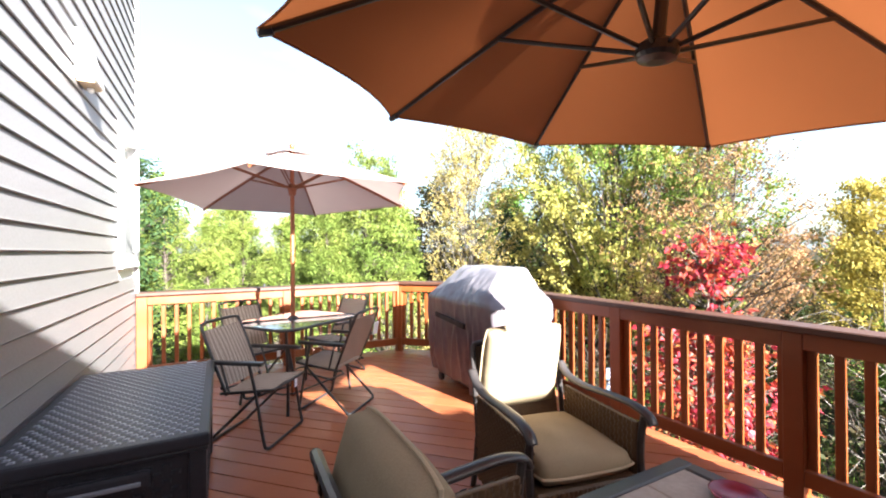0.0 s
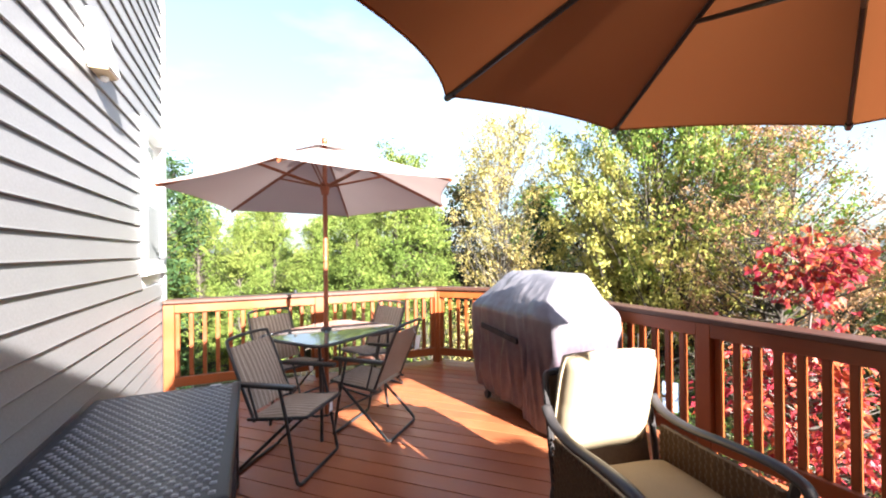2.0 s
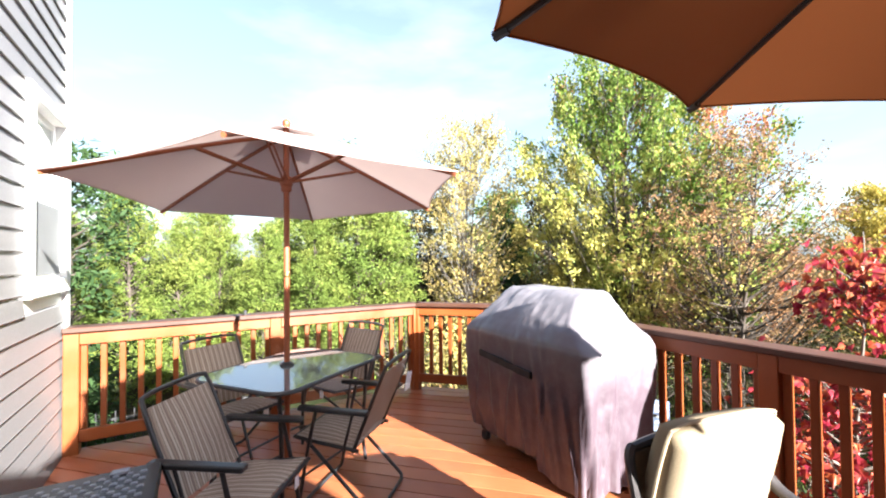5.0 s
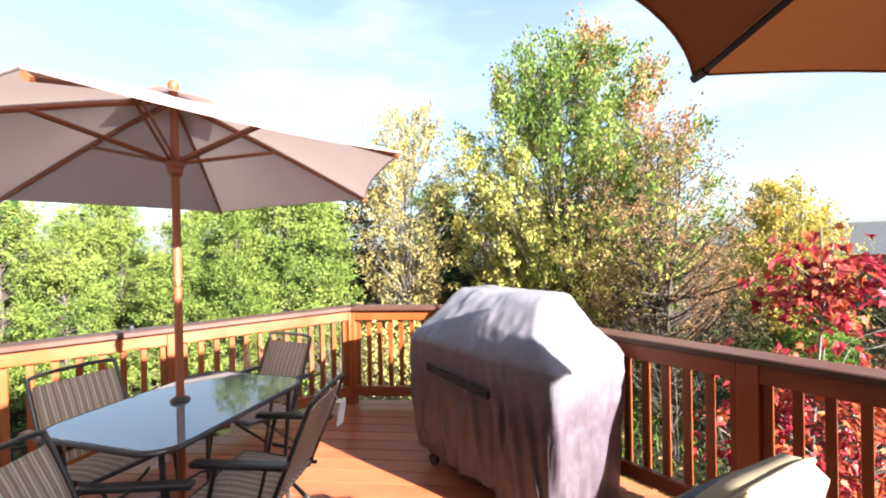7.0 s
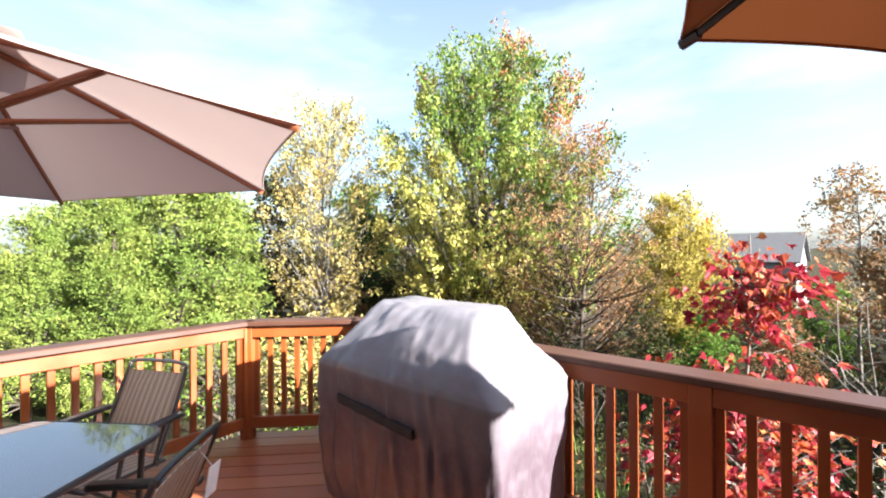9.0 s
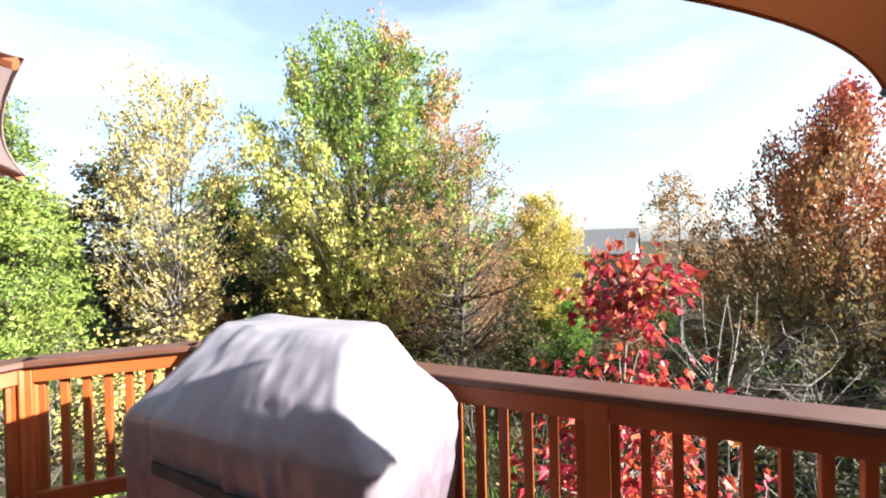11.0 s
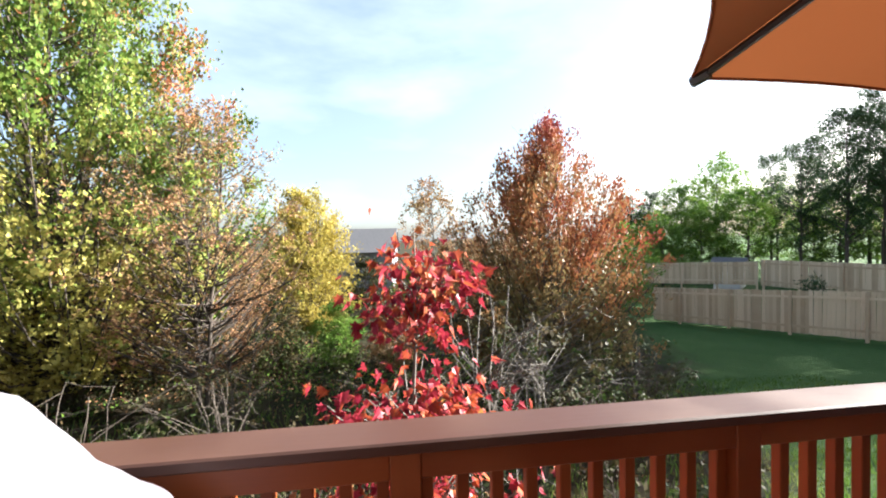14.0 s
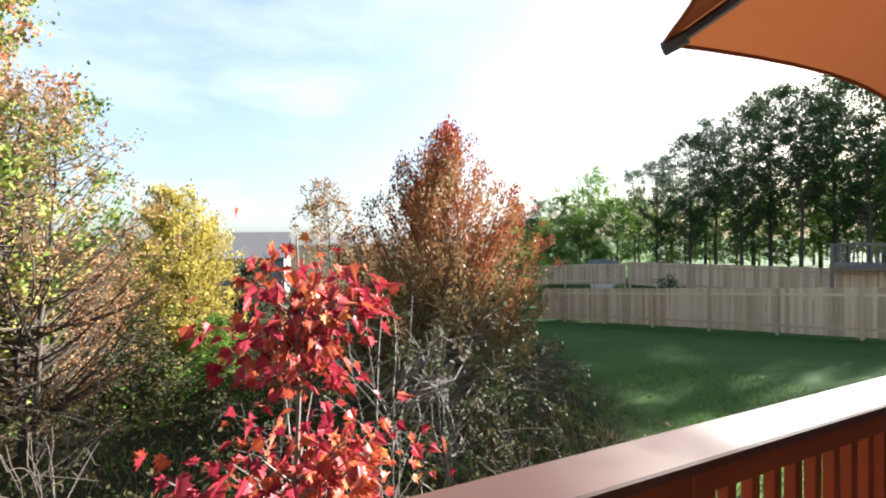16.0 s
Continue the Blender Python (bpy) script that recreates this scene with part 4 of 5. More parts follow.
# ---- slate side table with a maroon dish ----
st = thing("side_table", pose(1.655, 1.03, 0), "low patio side table with slate tile top", "side table")
bm = bmesh.new()
for a in ((-0.30, 0.30, 0.225, 0.29), (-0.30, 0.30, -0.29, -0.225), (-0.30, -0.235, -0.225, 0.225), (0.235, 0.30, -0.225, 0.225)):
    box(bm, *a, 0.41, 0.45, 0.006)
part("frame", bm, M_BRONZE, st)
for i in range(2):
    for j in range(2):
        part("tile", boxed(-0.233 + i * 0.235, -0.002 + i * 0.235, -0.223 + j * 0.225, 0.0 + j * 0.225 - 0.002, 0.42, 0.444, 0.003), M_SLATE, st)
for sx in (-1, 1):
    for sy in (-1, 1):
        part("leg", tubed([(sx * 0.27, sy * 0.255, 0.42), (sx * 0.26, sy * 0.245, 0.2), (sx * 0.285, sy * 0.27, 0.0)], 0.016, 8, 4), M_BRONZE, st)
dish = thing("dish", pose(1.84, 1.03, 0.445), "round maroon glazed dish on the slate table", "dish")
part("bowl", lathe([(0.05, 0.0), (0.075, 0.006), (0.09, 0.028), (0.084, 0.03), (0.07, 0.012), (0.02, 0.008)], 24), M_MAROON, dish, smooth=True)

# ---- wall lamp ----
lamp = thing("wall_lamp", pose(WALL_X, 3.56, 0), "white hooded outdoor lamp on the siding", "wall lamp")
bm = bmesh.new()
prof = [(0.0, 2.40), (0.0, 2.70), (0.04, 2.70), (0.10, 2.42), (0.10, 2.40)]
a = [bm.verts.new((x, -0.10, z)) for x, z in prof]
b = [bm.verts.new((x, 0.10, z)) for x, z in prof]
for k in range(len(prof)):
    bm.faces.new((a[k], b[k], b[(k + 1) % len(prof)], a[(k + 1) % len(prof)]))
bm.faces.new(a[::-1])
bm.faces.new(b)
bmesh.ops.recalc_face_normals(bm, faces=bm.faces)
part("hood", bm, M_WHITE, lamp)
part("base", boxed(0.004, 0.092, -0.092, 0.092, 2.382, 2.3985, 0.004), M_TAN, lamp, "tan lamp underside")
part("bulb", lathe([(0.008, 2.35), (0.02, 2.36), (0.022, 2.375), (0.015, 2.383)], 12, Matrix.Translation((0.045, 0.03, 0))), M_WHITE, lamp)
part("back_plate", boxed(-0.02, 0.004, -0.085, 0.085, 2.42, 2.68, 0.003), M_WHITE, lamp)

# tag that hangs on a chair's back
tg = thing("paper_tag", pose(1.43, 3.72, 0.66), "white paper tag hanging on a folding chair", "tag")
part("sheet", boxed(-0.036, 0.036, -0.002, 0.002, -0.05, 0.06, 0, pose(0, 0, 0, 8, 4, 40)), M_PAPER, tg)
part("string", tubed([(0, 0, 0.055), (-0.03, 0.02, 0.11)], 0.0015, 4), M_PAPER, tg)

# small dark clip on the far rail's cap
clip = thing("rail_clip", pose(0.676, 5.43, 0.931), "small black clamp on the railing cap", "clamp")
part("jaw", boxed(-0.018, 0.018, -0.05, 0.05, 0.0, 0.014, 0.004), M_BLACK, clip)
part("knob", lathe([(0.012, 0.012), (0.016, 0.018), (0.014, 0.036), (0.006, 0.04)], 12), M_BLACK, clip)

# ---- ground ----
def ground_z(x, y):
    """Level by the deck, falling away to the east, rising a little beyond the far fence."""
    fall = 0.08 * np.clip(np.asarray(x) - 4.0, 0, 20)
    rise = 0.10 * np.clip(-np.asarray(y) - 19.0, 0, 25) + 0.03 * np.clip(np.asarray(y) - 9.0, 0, 30)
    return GROUND_Z - fall + rise + 0.05 * np.sin(np.asarray(x) * 0.9) * np.cos(np.asarray(y) * 0.7)


def gz(x, y):
    return float(ground_z(x, y))


def ground_material():
    k = Nodes("yard_ground")
    v = k.coords()
    sep = k.n("ShaderNodeSeparateXYZ")
    k.link(v, sep.inputs[0])
    lin = k.n("ShaderNodeMath")
    lin.operation = "MULTIPLY_ADD"
    k.link(sep.outputs["X"], lin.inputs[0])
    lin.inputs[1].default_value = 0.46
    k.link(sep.outputs["Y"], lin.inputs[2])
    wob = k.n("ShaderNodeMath")
    wob.operation = "MULTIPLY_ADD"
    k.link(k.noise(v, 0.8, 5), wob.inputs[0])
    wob.inputs[1].default_value = 3.2
    k.link(lin.outputs[0], wob.inputs[2])
    edge = k.n("ShaderNodeMapRange")
    k.link(wob.outputs[0], edge.inputs["Value"])
    edge.inputs["From Min"].default_value = 0.4
    edge.inputs["From Max"].default_value = 2.2
    fine = k.noise(v, 45, 4, 0.7)
    lawn = k.mix(k.noise(v, 1.3, 5), (0.022, 0.070, 0.014), (0.055, 0.108, 0.028))
    lawn = k.mix(k.ramp(fine, (0.4, (0, 0, 0)), (0.7, (0.5, 0.5, 0.5))), lawn, (0.09, 0.13, 0.042))
    # Woodland floor darkened to hold the shade beneath the brush in its colour.
    shaded_litter = k.mix(k.noise(v, 6, 6, 0.7), (0.012, 0.010, 0.006), (0.05, 0.035, 0.019))
    shaded_litter = k.mix(k.ramp(k.noise(v, 2.1, 4), (0.45, (0, 0, 0)), (0.62, (0.7, 0.7, 0.7))), shaded_litter, (0.022, 0.036, 0.010))
    k.base(k.mix(edge.outputs[0], lawn, shaded_litter))
    k.set(Roughness=0.95, Specular_IOR_Level=0.1)
    k.bump(fine, 0.9, 0.04)
    return k.mat


axis = np.sinh(np.linspace(-4.6, 4.6, 121)) / np.sinh(4.6) * 1500.0
gx, gy = np.meshgrid(axis + 6.0, axis, indexing="ij")
gv = np.stack([gx, gy, ground_z(gx, gy)], -1).reshape(-1, 3)
n_ax = len(axis)
gi = np.arange(n_ax * n_ax).reshape(n_ax, n_ax)
gf = np.stack([gi[:-1, :-1], gi[1:, :-1], gi[1:, 1:], gi[:-1, 1:]], -1).reshape(-1, 4)
me = bpy.data.meshes.new("ground")
me.from_pydata(gv.tolist(), [], gf.tolist())
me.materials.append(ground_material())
me.shade_smooth()
tagged(new("ground", me), "sloping lawn and leaf-strewn woodland floor", "ground", kind="structure")


# ---- leaves and trees ----
def quad_mesh(name, quads, mat):
    """quads: (n, 4, 3) corners of separate blades."""
    q = np.asarray(quads, dtype=np.float32)
    n = len(q)
    me = bpy.data.meshes.new(name)
    me.vertices.add(n * 4)
    me.vertices.foreach_set("co", q.reshape(-1))
    me.loops.add(n * 4)
    me.loops.foreach_set("vertex_index", np.arange(n * 4, dtype=np.int32))
    me.polygons.add(n)
    me.polygons.foreach_set("loop_start", np.arange(0, n * 4, 4, dtype=np.int32))
    me.update()
    me.validate()
    me.materials.append(mat)
    return me


def blades(rng, centres, size, slim=0.55, droop=0.3, spread=0.35, lean=None, facing=None):
    """A pointed blade at each centre, turned at random; lean: the way the tips incline; facing: the way a tuft's blades face."""
    n = len(centres)
    d = rng.normal(size=(n, 3))
    d[:, 2] = d[:, 2] * 0.7 - droop
    if lean is not None:
        d = d * 0.6 + lean
    d /= np.linalg.norm(d, axis=1, keepdims=True)
    s = np.cross(d, rng.normal(size=(n, 3)) * (1.0 if facing is None else 0.4) + (0 if facing is None else facing))
    s /= np.linalg.norm(s, axis=1, keepdims=True) + 1e-9
    L = size * rng.uniform(1 - spread, 1 + spread, (n, 1))
    a = centres - d * L * 0.5
    c = centres + d * L * 0.5
    m = centres - d * L * 0.08
    return np.stack([a, m + s * L * slim * 0.5, c, m - s * L * slim * 0.5], 1)


def limb_points(p0, p1, rng, rise, steps=6):
    """A bowed limb from p0 to p1."""
    ts = np.linspace(0, 1, steps)[:, None]
    mid = (p0 + p1) / 2 + np.array([0, 0, -rise]) + rng.normal(size=3) * 0.06 * np.linalg.norm(p1 - p0)
    return (1 - ts) ** 2 * p0 + 2 * ts * (1 - ts) * mid + ts ** 2 * p1


def plant(name, loc, label, leaf_mat, bark, seed, H, R, base, profile, clumps, per, sigma, size, trunk_r, flat=0.7, rise=0.15, slim=0.55, droop=0.3,
          low=0.35, twigs=0, lean=0.0, fan=0.22, steep=(0.45, 0.95), group="", stems=1, category="tree", inner=0.25, along=0.35, tuft=16):
    """A tapered trunk with limbs to each leaf clump; profile(h) gives the crown's radius factor at height h (0 to 1) of the crown."""
    rng = np.random.default_rng(seed)
    t = thing(name, pose(*loc), label, category, group)
    bm = bmesh.new()
    trunks = []
    for s in range(stems):
        a = rng.uniform(0, 6.28)
        off = np.array([math.cos(a), math.sin(a), 0]) * (0.0 if stems == 1 else fan * R)
        pts = [np.array([0, 0, -0.25]) + off * 0.2]
        for k in range(1, 9):
            pts.append(np.array([0, 0, H * 0.97 * k / 8]) + off * (0.2 + 1.2 * k / 8) + np.append(rng.normal(size=2) * 0.012 * H, 0) * (k / 8))
        trunks.append(pts)
        tube(bm, [tuple(p) for p in pts], [trunk_r / (1 if stems == 1 else 1.5) * (1 - 0.93 * (k / 8) ** 0.9) + 0.004 for k in range(9)], 8)
    part("trunk", bm, bark, t, smooth=True)
    lb = bmesh.new()
    leaf_pts = []
    leans, facings = [], []
    for c in range(clumps):
        h = rng.uniform(0, 1) ** 0.85
        while rng.uniform(0, 0.9) > profile(h) + 0.12:
            h = rng.uniform(0, 1) ** 0.85
        z = base + (H - base) * h
        rad = R * profile(h) * math.sqrt(rng.uniform(inner, 1.12))
        a = rng.uniform(0, 2 * math.pi)
        tip = np.array([rad * math.cos(a), rad * math.sin(a), z])
        pts = trunks[c % stems]
        zt = max(low * H * 0.3, z - rad * rng.uniform(*steep) - 0.1)
        f = min(max(zt / (H * 0.97) * 8, 0), 7.99)
        k = int(f)
        root = pts[k] + (pts[k + 1] - pts[k]) * (f - k) if k + 1 < 9 else pts[8]
        lp = limb_points(root, tip, rng, rise * rad)
        r0 = trunk_r * 0.30 * (1 - h * 0.75) + 0.004
        tube(lb, [tuple(p) for p in lp], [r0 * (1 - 0.85 * i / 5) + 0.0025 for i in range(6)], 4)
        for w in range(twigs):
            q = lp[rng.integers(2, 6)]
            e = q + rng.normal(size=3) * np.array([1, 1, 0.7]) * sigma * 1.5 + np.array([0, 0, lean * 0.25])
            tube(lb, [tuple(q), tuple((q + e) / 2 + rng.normal(size=3) * 0.03), tuple(e)], [0.0042, 0.003, 0.0014], 3)
        m = max(1, int(per * rng.uniform(0.5, 1.5)))
        na = int(m * along)
        cl = tip + np.clip(rng.normal(size=(m - na, 3)), -1.7, 1.7) * np.array([sigma, sigma, sigma * flat])
        pick = rng.uniform(0.35, 1.0, na)
        idx = np.clip((pick * 5).astype(int), 0, 4)
        fr = (pick * 5 - idx)[:, None]
        al = lp[idx] * (1 - fr) + lp[idx + 1] * fr + np.clip(rng.normal(size=(na, 3)), -1.9, 1.9) * sigma * 0.45
        out = tip - pts[4]
        out = out / (np.linalg.norm(out) + 1e-6) * 0.5 + np.array([0, 0, 1.0])
        every = np.concatenate([cl, al])
        heart = every[rng.permutation(len(every))[:max(1, len(every) // tuft)]]
        which = rng.integers(0, len(heart), len(every))
        grow = rng.uniform(0.0, 1.0, (len(every), 1))
        leaf_pts.append(heart[which] + rng.normal(size=(len(every), 3)) * size * 0.75 + out * lean * grow * size * 2.2)
        turn = rng.normal(size=(len(heart), 3)) * 0.7 + np.array([0, 0, 0.9])
        facings.append(turn[which])
        leans.append(np.repeat(out[None] * lean, len(every), 0))
    tagged(part("branchwork", lb, bark, t), kind="stuff")
    if per:
        centres = np.concatenate(leaf_pts)
        q = blades(rng, centres, size, slim, droop, lean=np.concatenate(leans) if lean else None, facing=np.concatenate(facings))
        me = quad_mesh("crown", q, leaf_mat)
        cr = new("crown", me)
        cr.parent = t
    return t


round_top = lambda h: math.sin(math.pi * (0.16 + 0.82 * h)) ** 0.75
vase = lambda h: (0.72 + 0.42 * math.sin(math.pi * min(1, h * 1.15))) * (1 - max(0, h - 0.62) ** 1.5 * 3.0)
cone = lambda h: (1 - h) ** 0.8 * 0.95 + 0.05
egg = lambda h: (math.sin(math.pi * (0.10 + 0.86 * h ** 0.9)) ** 0.65) * (1.08 - 0.35 * h)
tower = lambda h: 0.62 + 1.3 * h if h < 0.3 else 1.02 - 0.74 * ((h - 0.3) / 0.7) ** 2.8
spire = lambda h: (0.6 + 1.4 * h if h < 0.28 else 1.0 - 0.94 * ((h - 0.28) / 0.72) ** 1.35) + 0.02
oblong = lambda h: 0.55 + 0.45 * math.sin(math.pi * h)

L_MAPLE = leafy("maple_leaves", ((0.0, (0.43, 0.36, 0.10)), (0.34, (0.36, 0.34, 0.09)), (0.52, (0.17, 0.23, 0.045)), (0.68, (0.075, 0.14, 0.024)), (0.84, (0.18, 0.21, 0.05)), (0.97, (0.40, 0.14, 0.07))), 0.4, 0.45, 0.42, (0.04, -0.045, 0.062), -0.385)
L_YELLOW = leafy("yellow_leaves", ((0.0, (0.34, 0.26, 0.06)), (0.45, (0.33, 0.26, 0.10)), (0.75, (0.24, 0.22, 0.07)), (1.0, (0.30, 0.20, 0.10))), 0.4, 0.45, 0.5)
L_GOLD = leafy("gold_leaves", ((0.0, (0.38, 0.30, 0.06)), (0.6, (0.32, 0.26, 0.06)), (1.0, (0.21, 0.21, 0.05))), 0.4, 0.5, 0.5)
L_RUST = leafy("rust_leaves", ((0.0, (0.13, 0.125, 0.05)), (0.3, (0.22, 0.155, 0.07)), (0.5, (0.27, 0.115, 0.045)), (0.75, (0.24, 0.062, 0.035)), (1.0, (0.18, 0.03, 0.035))), 0.4, 0.4, 0.5, (0, -0.03, 0.09), -0.38)
L_TAN = leafy("withered_leaves", ((0.0, (0.31, 0.14, 0.075)), (0.5, (0.27, 0.155, 0.075)), (0.8, (0.20, 0.155, 0.065)), (1.0, (0.33, 0.16, 0.08))), 0.5, 0.35, 0.6)
L_RED = leafy("scarlet_leaves", ((0.0, (0.085, 0.008, 0.018)), (0.28, (0.20, 0.014, 0.030)), (0.46, (0.32, 0.035, 0.050)), (0.58, (0.42, 0.10, 0.035)), (0.70, (0.20, 0.016, 0.036)), (0.82, (0.42, 0.15, 0.05)), (1.0, (0.36, 0.26, 0.07))), 0.28, 0.4, 2.6)
L_CEDAR = leafy("cedar_sprays", ((0.0, (0.06, 0.105, 0.022)), (0.4, (0.12, 0.165, 0.034)), (0.7, (0.19, 0.215, 0.05)), (1.0, (0.26, 0.235, 0.085))), 0.5, 0.4, 0.4)
L_PINE = leafy("pine_needles", ((0.0, (0.022, 0.045, 0.016)), (0.5, (0.035, 0.065, 0.022)), (1.0, (0.06, 0.09, 0.03))), 0.5, 0.25, 0.4)
L_GREEN = leafy("green_leaves", ((0.0, (0.06, 0.13, 0.02)), (0.5, (0.11, 0.20, 0.03)), (1.0, (0.22, 0.26, 0.05))), 0.45, 0.45, 0.4)
# Coloured near black: the shade within the undergrowth is put into these leaves.
L_BRUSH = leafy("shaded_brush_leaves", ((0.0, (0.012, 0.02, 0.006)), (0.3, (0.026, 0.042, 0.010)), (0.55, (0.045, 0.04, 0.016)), (0.8, (0.07, 0.045, 0.022)), (1.0, (0.12, 0.11, 0.025))), 0.5, 0.35, 0.7)


def spot(az, dist, x=1.17, y=2.31):
    px, py = x + dist * math.cos(radians(az)), y + dist * math.sin(radians(az))
    return (px, py, gz(px, py))


plant("maple_tree", spot(33.5, 14), "tall maple turning from green to yellow and red", L_MAPLE, M_BARK, 11, 11.0, 4.0, 0.9, tower, 420, 250, 0.20, 0.105, 0.15, rise=0.34, lean=0.9, stems=5, slim=0.62, flat=0.8, along=0.75, steep=(0.9, 1.8), fan=0.2, tuft=14)
plant("yellow_tree", spot(57.0, 13.5), "slim airy tree with yellow leaves", L_YELLOW, M_PALEBARK, 12, 8.4, 1.75, 0.8, oblong, 170, 110, 0.16, 0.09, 0.07, rise=0.25, lean=0.9, stems=3, twigs=2, along=0.65, steep=(0.8, 1.7), fan=0.14, tuft=10)
plant("brown_tree", spot(22.5, 12), "thin tree with withered pinkish-brown leaves", L_TAN, M_BARK, 13, 7.2, 2.6, 1.2, round_top, 230, 95, 0.24, 0.07, 0.10, rise=0.2, twigs=4, stems=2, fan=0.2, lean=0.3, steep=(0.2, 1.3), along=0.6, tuft=9)
plant("gold_tree", spot(10.5, 20), "bright golden-yellow tree in the wood", L_GOLD, M_BARK, 14, 6.9, 2.2, 0.6, egg, 190, 170, 0.22, 0.12, 0.08, rise=0.25, lean=0.8, along=0.65, steep=(0.7, 1.5), stems=3, tuft=14)
plant("rust_tree", (12.1, -1.75, gz(12.1, -1.75)), "rounded tree with rust-red upswept foliage", L_RUST, M_BARK, 15, 6.9, 3.05, 0.5, spire, 330, 210, 0.16, 0.082, 0.08, rise=0.36, lean=1.3, stems=6, twigs=1, along=0.85, fan=0.09, steep=(1.0, 2.2), tuft=10)
plant("grey_tree", spot(-5.8, 17), "half-bare greyish tree with orange-tan leaves", L_TAN, M_PALEBARK, 16, 6.6, 1.6, 2.0, round_top, 60, 70, 0.30, 0.11, 0.06, twigs=4, lean=0.4)
plant("dark_conifer", spot(51.5, 17), "dark green conifer in the shade", L_PINE, M_BARK, 17, 6.3, 1.7, 0.3, cone, 110, 90, 0.24, 0.17, 0.09, slim=0.3)
plant("dark_conifer", (-1.35, 9.3, gz(-1.35, 9.3)), "dark green conifer by the house corner", L_PINE, M_BARK, 18, 4.9, 0.8, 0.2, oblong, 80, 90, 0.16, 0.13, 0.07, slim=0.3)

cedars = [plant("cedar_tree", (0, 40, gz(0, 40)), "light green feathery cedar beyond the deck", L_CEDAR, M_BARK, 30 + s, 7.4, 1.75, 0.3, cone if s else (lambda h: (1 - h) ** 0.6), 150, 200, 0.22, 0.095, 0.09, slim=0.42, droop=-0.1, rise=-0.05, group="cedars beyond the deck", lean=0.25) for s in range(3)]
spots = [(72, 11.0, 0.90), (78, 12.6, 0.86), (77.5, 10.4, 0.62), (84, 11.0, 0.66), (89, 12.8, 0.80), (93.5, 10.6, 0.64), (98, 12.4, 0.84), (103, 10.8, 0.66), (108, 12.5, 0.82), (114, 13.0, 0.85),
         (75, 16.5, 0.98), (82, 17.5, 0.92), (90, 17.0, 0.98), (98, 17.5, 0.94), (106, 17.0, 0.96), (120, 14.0, 0.9), (68.5, 11.4, 0.86), (66, 18.5, 0.7)]
for i, (az, dist, sc) in enumerate(spots):
    sc *= 0.92 if i < 3 or i > 15 else 0.82
    x, y = 0.6 + dist * math.cos(radians(az)), 1.8 + dist * math.sin(radians(az))
    m = pose(x, y, gz(x, y), 0, 0, i * 77) @ Matrix.Diagonal((sc * 1.05, sc * 1.05, sc, 1))
    if i < 3:
        cedars[i].matrix_world = m
    else:
        c = copy_thing(cedars[i % 3], pose(x, y, gz(x, y), 0, 0, i * 77))
        c.scale = (sc * 1.05, sc * 1.05, sc)

# woodland farther off
woods = [plant("wood_tree", (0, 60, 0), "woodland tree in mixed autumn green and brown", (L_BRUSH, L_GREEN, L_TAN)[s], M_BARK, 50 + s, 7.5, 2.6, 0.6, egg, 110, 80, 0.5, 0.22, 0.11, rise=0.15, twigs=1, group="woodland trees") for s in range(3)]
wspots = [(45, 23, 1.0), (30, 22, 0.85), (19, 25, 0.72), (3, 30, 0.5), (-3, 24, 0.45), (-11, 26, 0.62), (-24, 25, 0.66), (52, 26, 1.05), (36, 28, 1.0), (25, 30, 0.85), (14, 31, 0.7), (-17, 31, 0.7), (62, 24, 1.0), (-30, 31, 0.8),
          (27, 15.5, 0.42), (15, 14.5, 0.34), (7, 15, 0.30), (0, 13.5, 0.28), (47, 14.5, 0.36), (33, 17, 0.5), (55, 15, 0.4), (-12, 15.5, 0.34)]
for i, (az, dist, sc) in enumerate(wspots):
    x, y, z = spot(az, dist)
    if i < 3:
        woods[i].matrix_world = pose(x, y, z, 0, 0, i * 50)
        woods[i].scale = (sc, sc, sc)
    else:
        c = copy_thing(woods[i % 3], pose(x, y, z, 0, 0, i * 61))
        c.scale = (sc * 1.1, sc * 1.1, sc)

# tall pines beyond the fences
pines = [plant("pine_tree", (0, 70, 0), "tall dark pine with bare lower trunk", L_PINE, M_BARK, 70 + s, 15.5, 2.0, 3.6 + s, lambda h: 0.5 + 0.5 * math.sin(math.pi * (0.1 + 0.85 * h)), 105, 85, 0.34, 0.26, 0.17, flat=0.6, slim=0.3, droop=-0.3, rise=0.1, group="pines beyond the fences", along=0.3) for s in range(3)]
pspots = [(-49, 42, 0.72), (-52.5, 38, 0.78), (-55, 41, 0.86), (-57.5, 37, 0.84), (-60, 40, 0.94), (-62.5, 36, 0.86), (-65, 39, 0.92), (-67.5, 35, 0.86), (-70, 38, 0.92), (-73, 40, 0.9), (-58.5, 45, 0.94), (-64, 46, 0.98), (-68.5, 45, 0.96), (-46.5, 50, 0.7), (-32, 44, 0.56), (-34.5, 47, 0.58), (-54, 47, 0.84), (-50.5, 49, 0.78)]
for i, (az, dist, sc) in enumerate(pspots):
    x, y, z = spot(az, dist, 2.12, 2.4)
    if i < 3:
        pines[i].matrix_world = pose(x, y, z, 0, 0, i * 50)
        pines[i].scale = (sc, sc, sc)
    else:
        c = copy_thing(pines[i % 3], pose(x, y, z, 0, 0, i * 83))
        c.scale = (sc, sc, sc)
greens = [plant("green_tree", spot(-41.5, 52, 2.12, 2.4), "light green leafy tree behind the fence", L_GREEN, M_BARK, 80, 11.8, 3.4, 1.5, round_top, 90, 110, 0.5, 0.24, 0.13, lean=0.4, group="leafy trees behind the fence")]
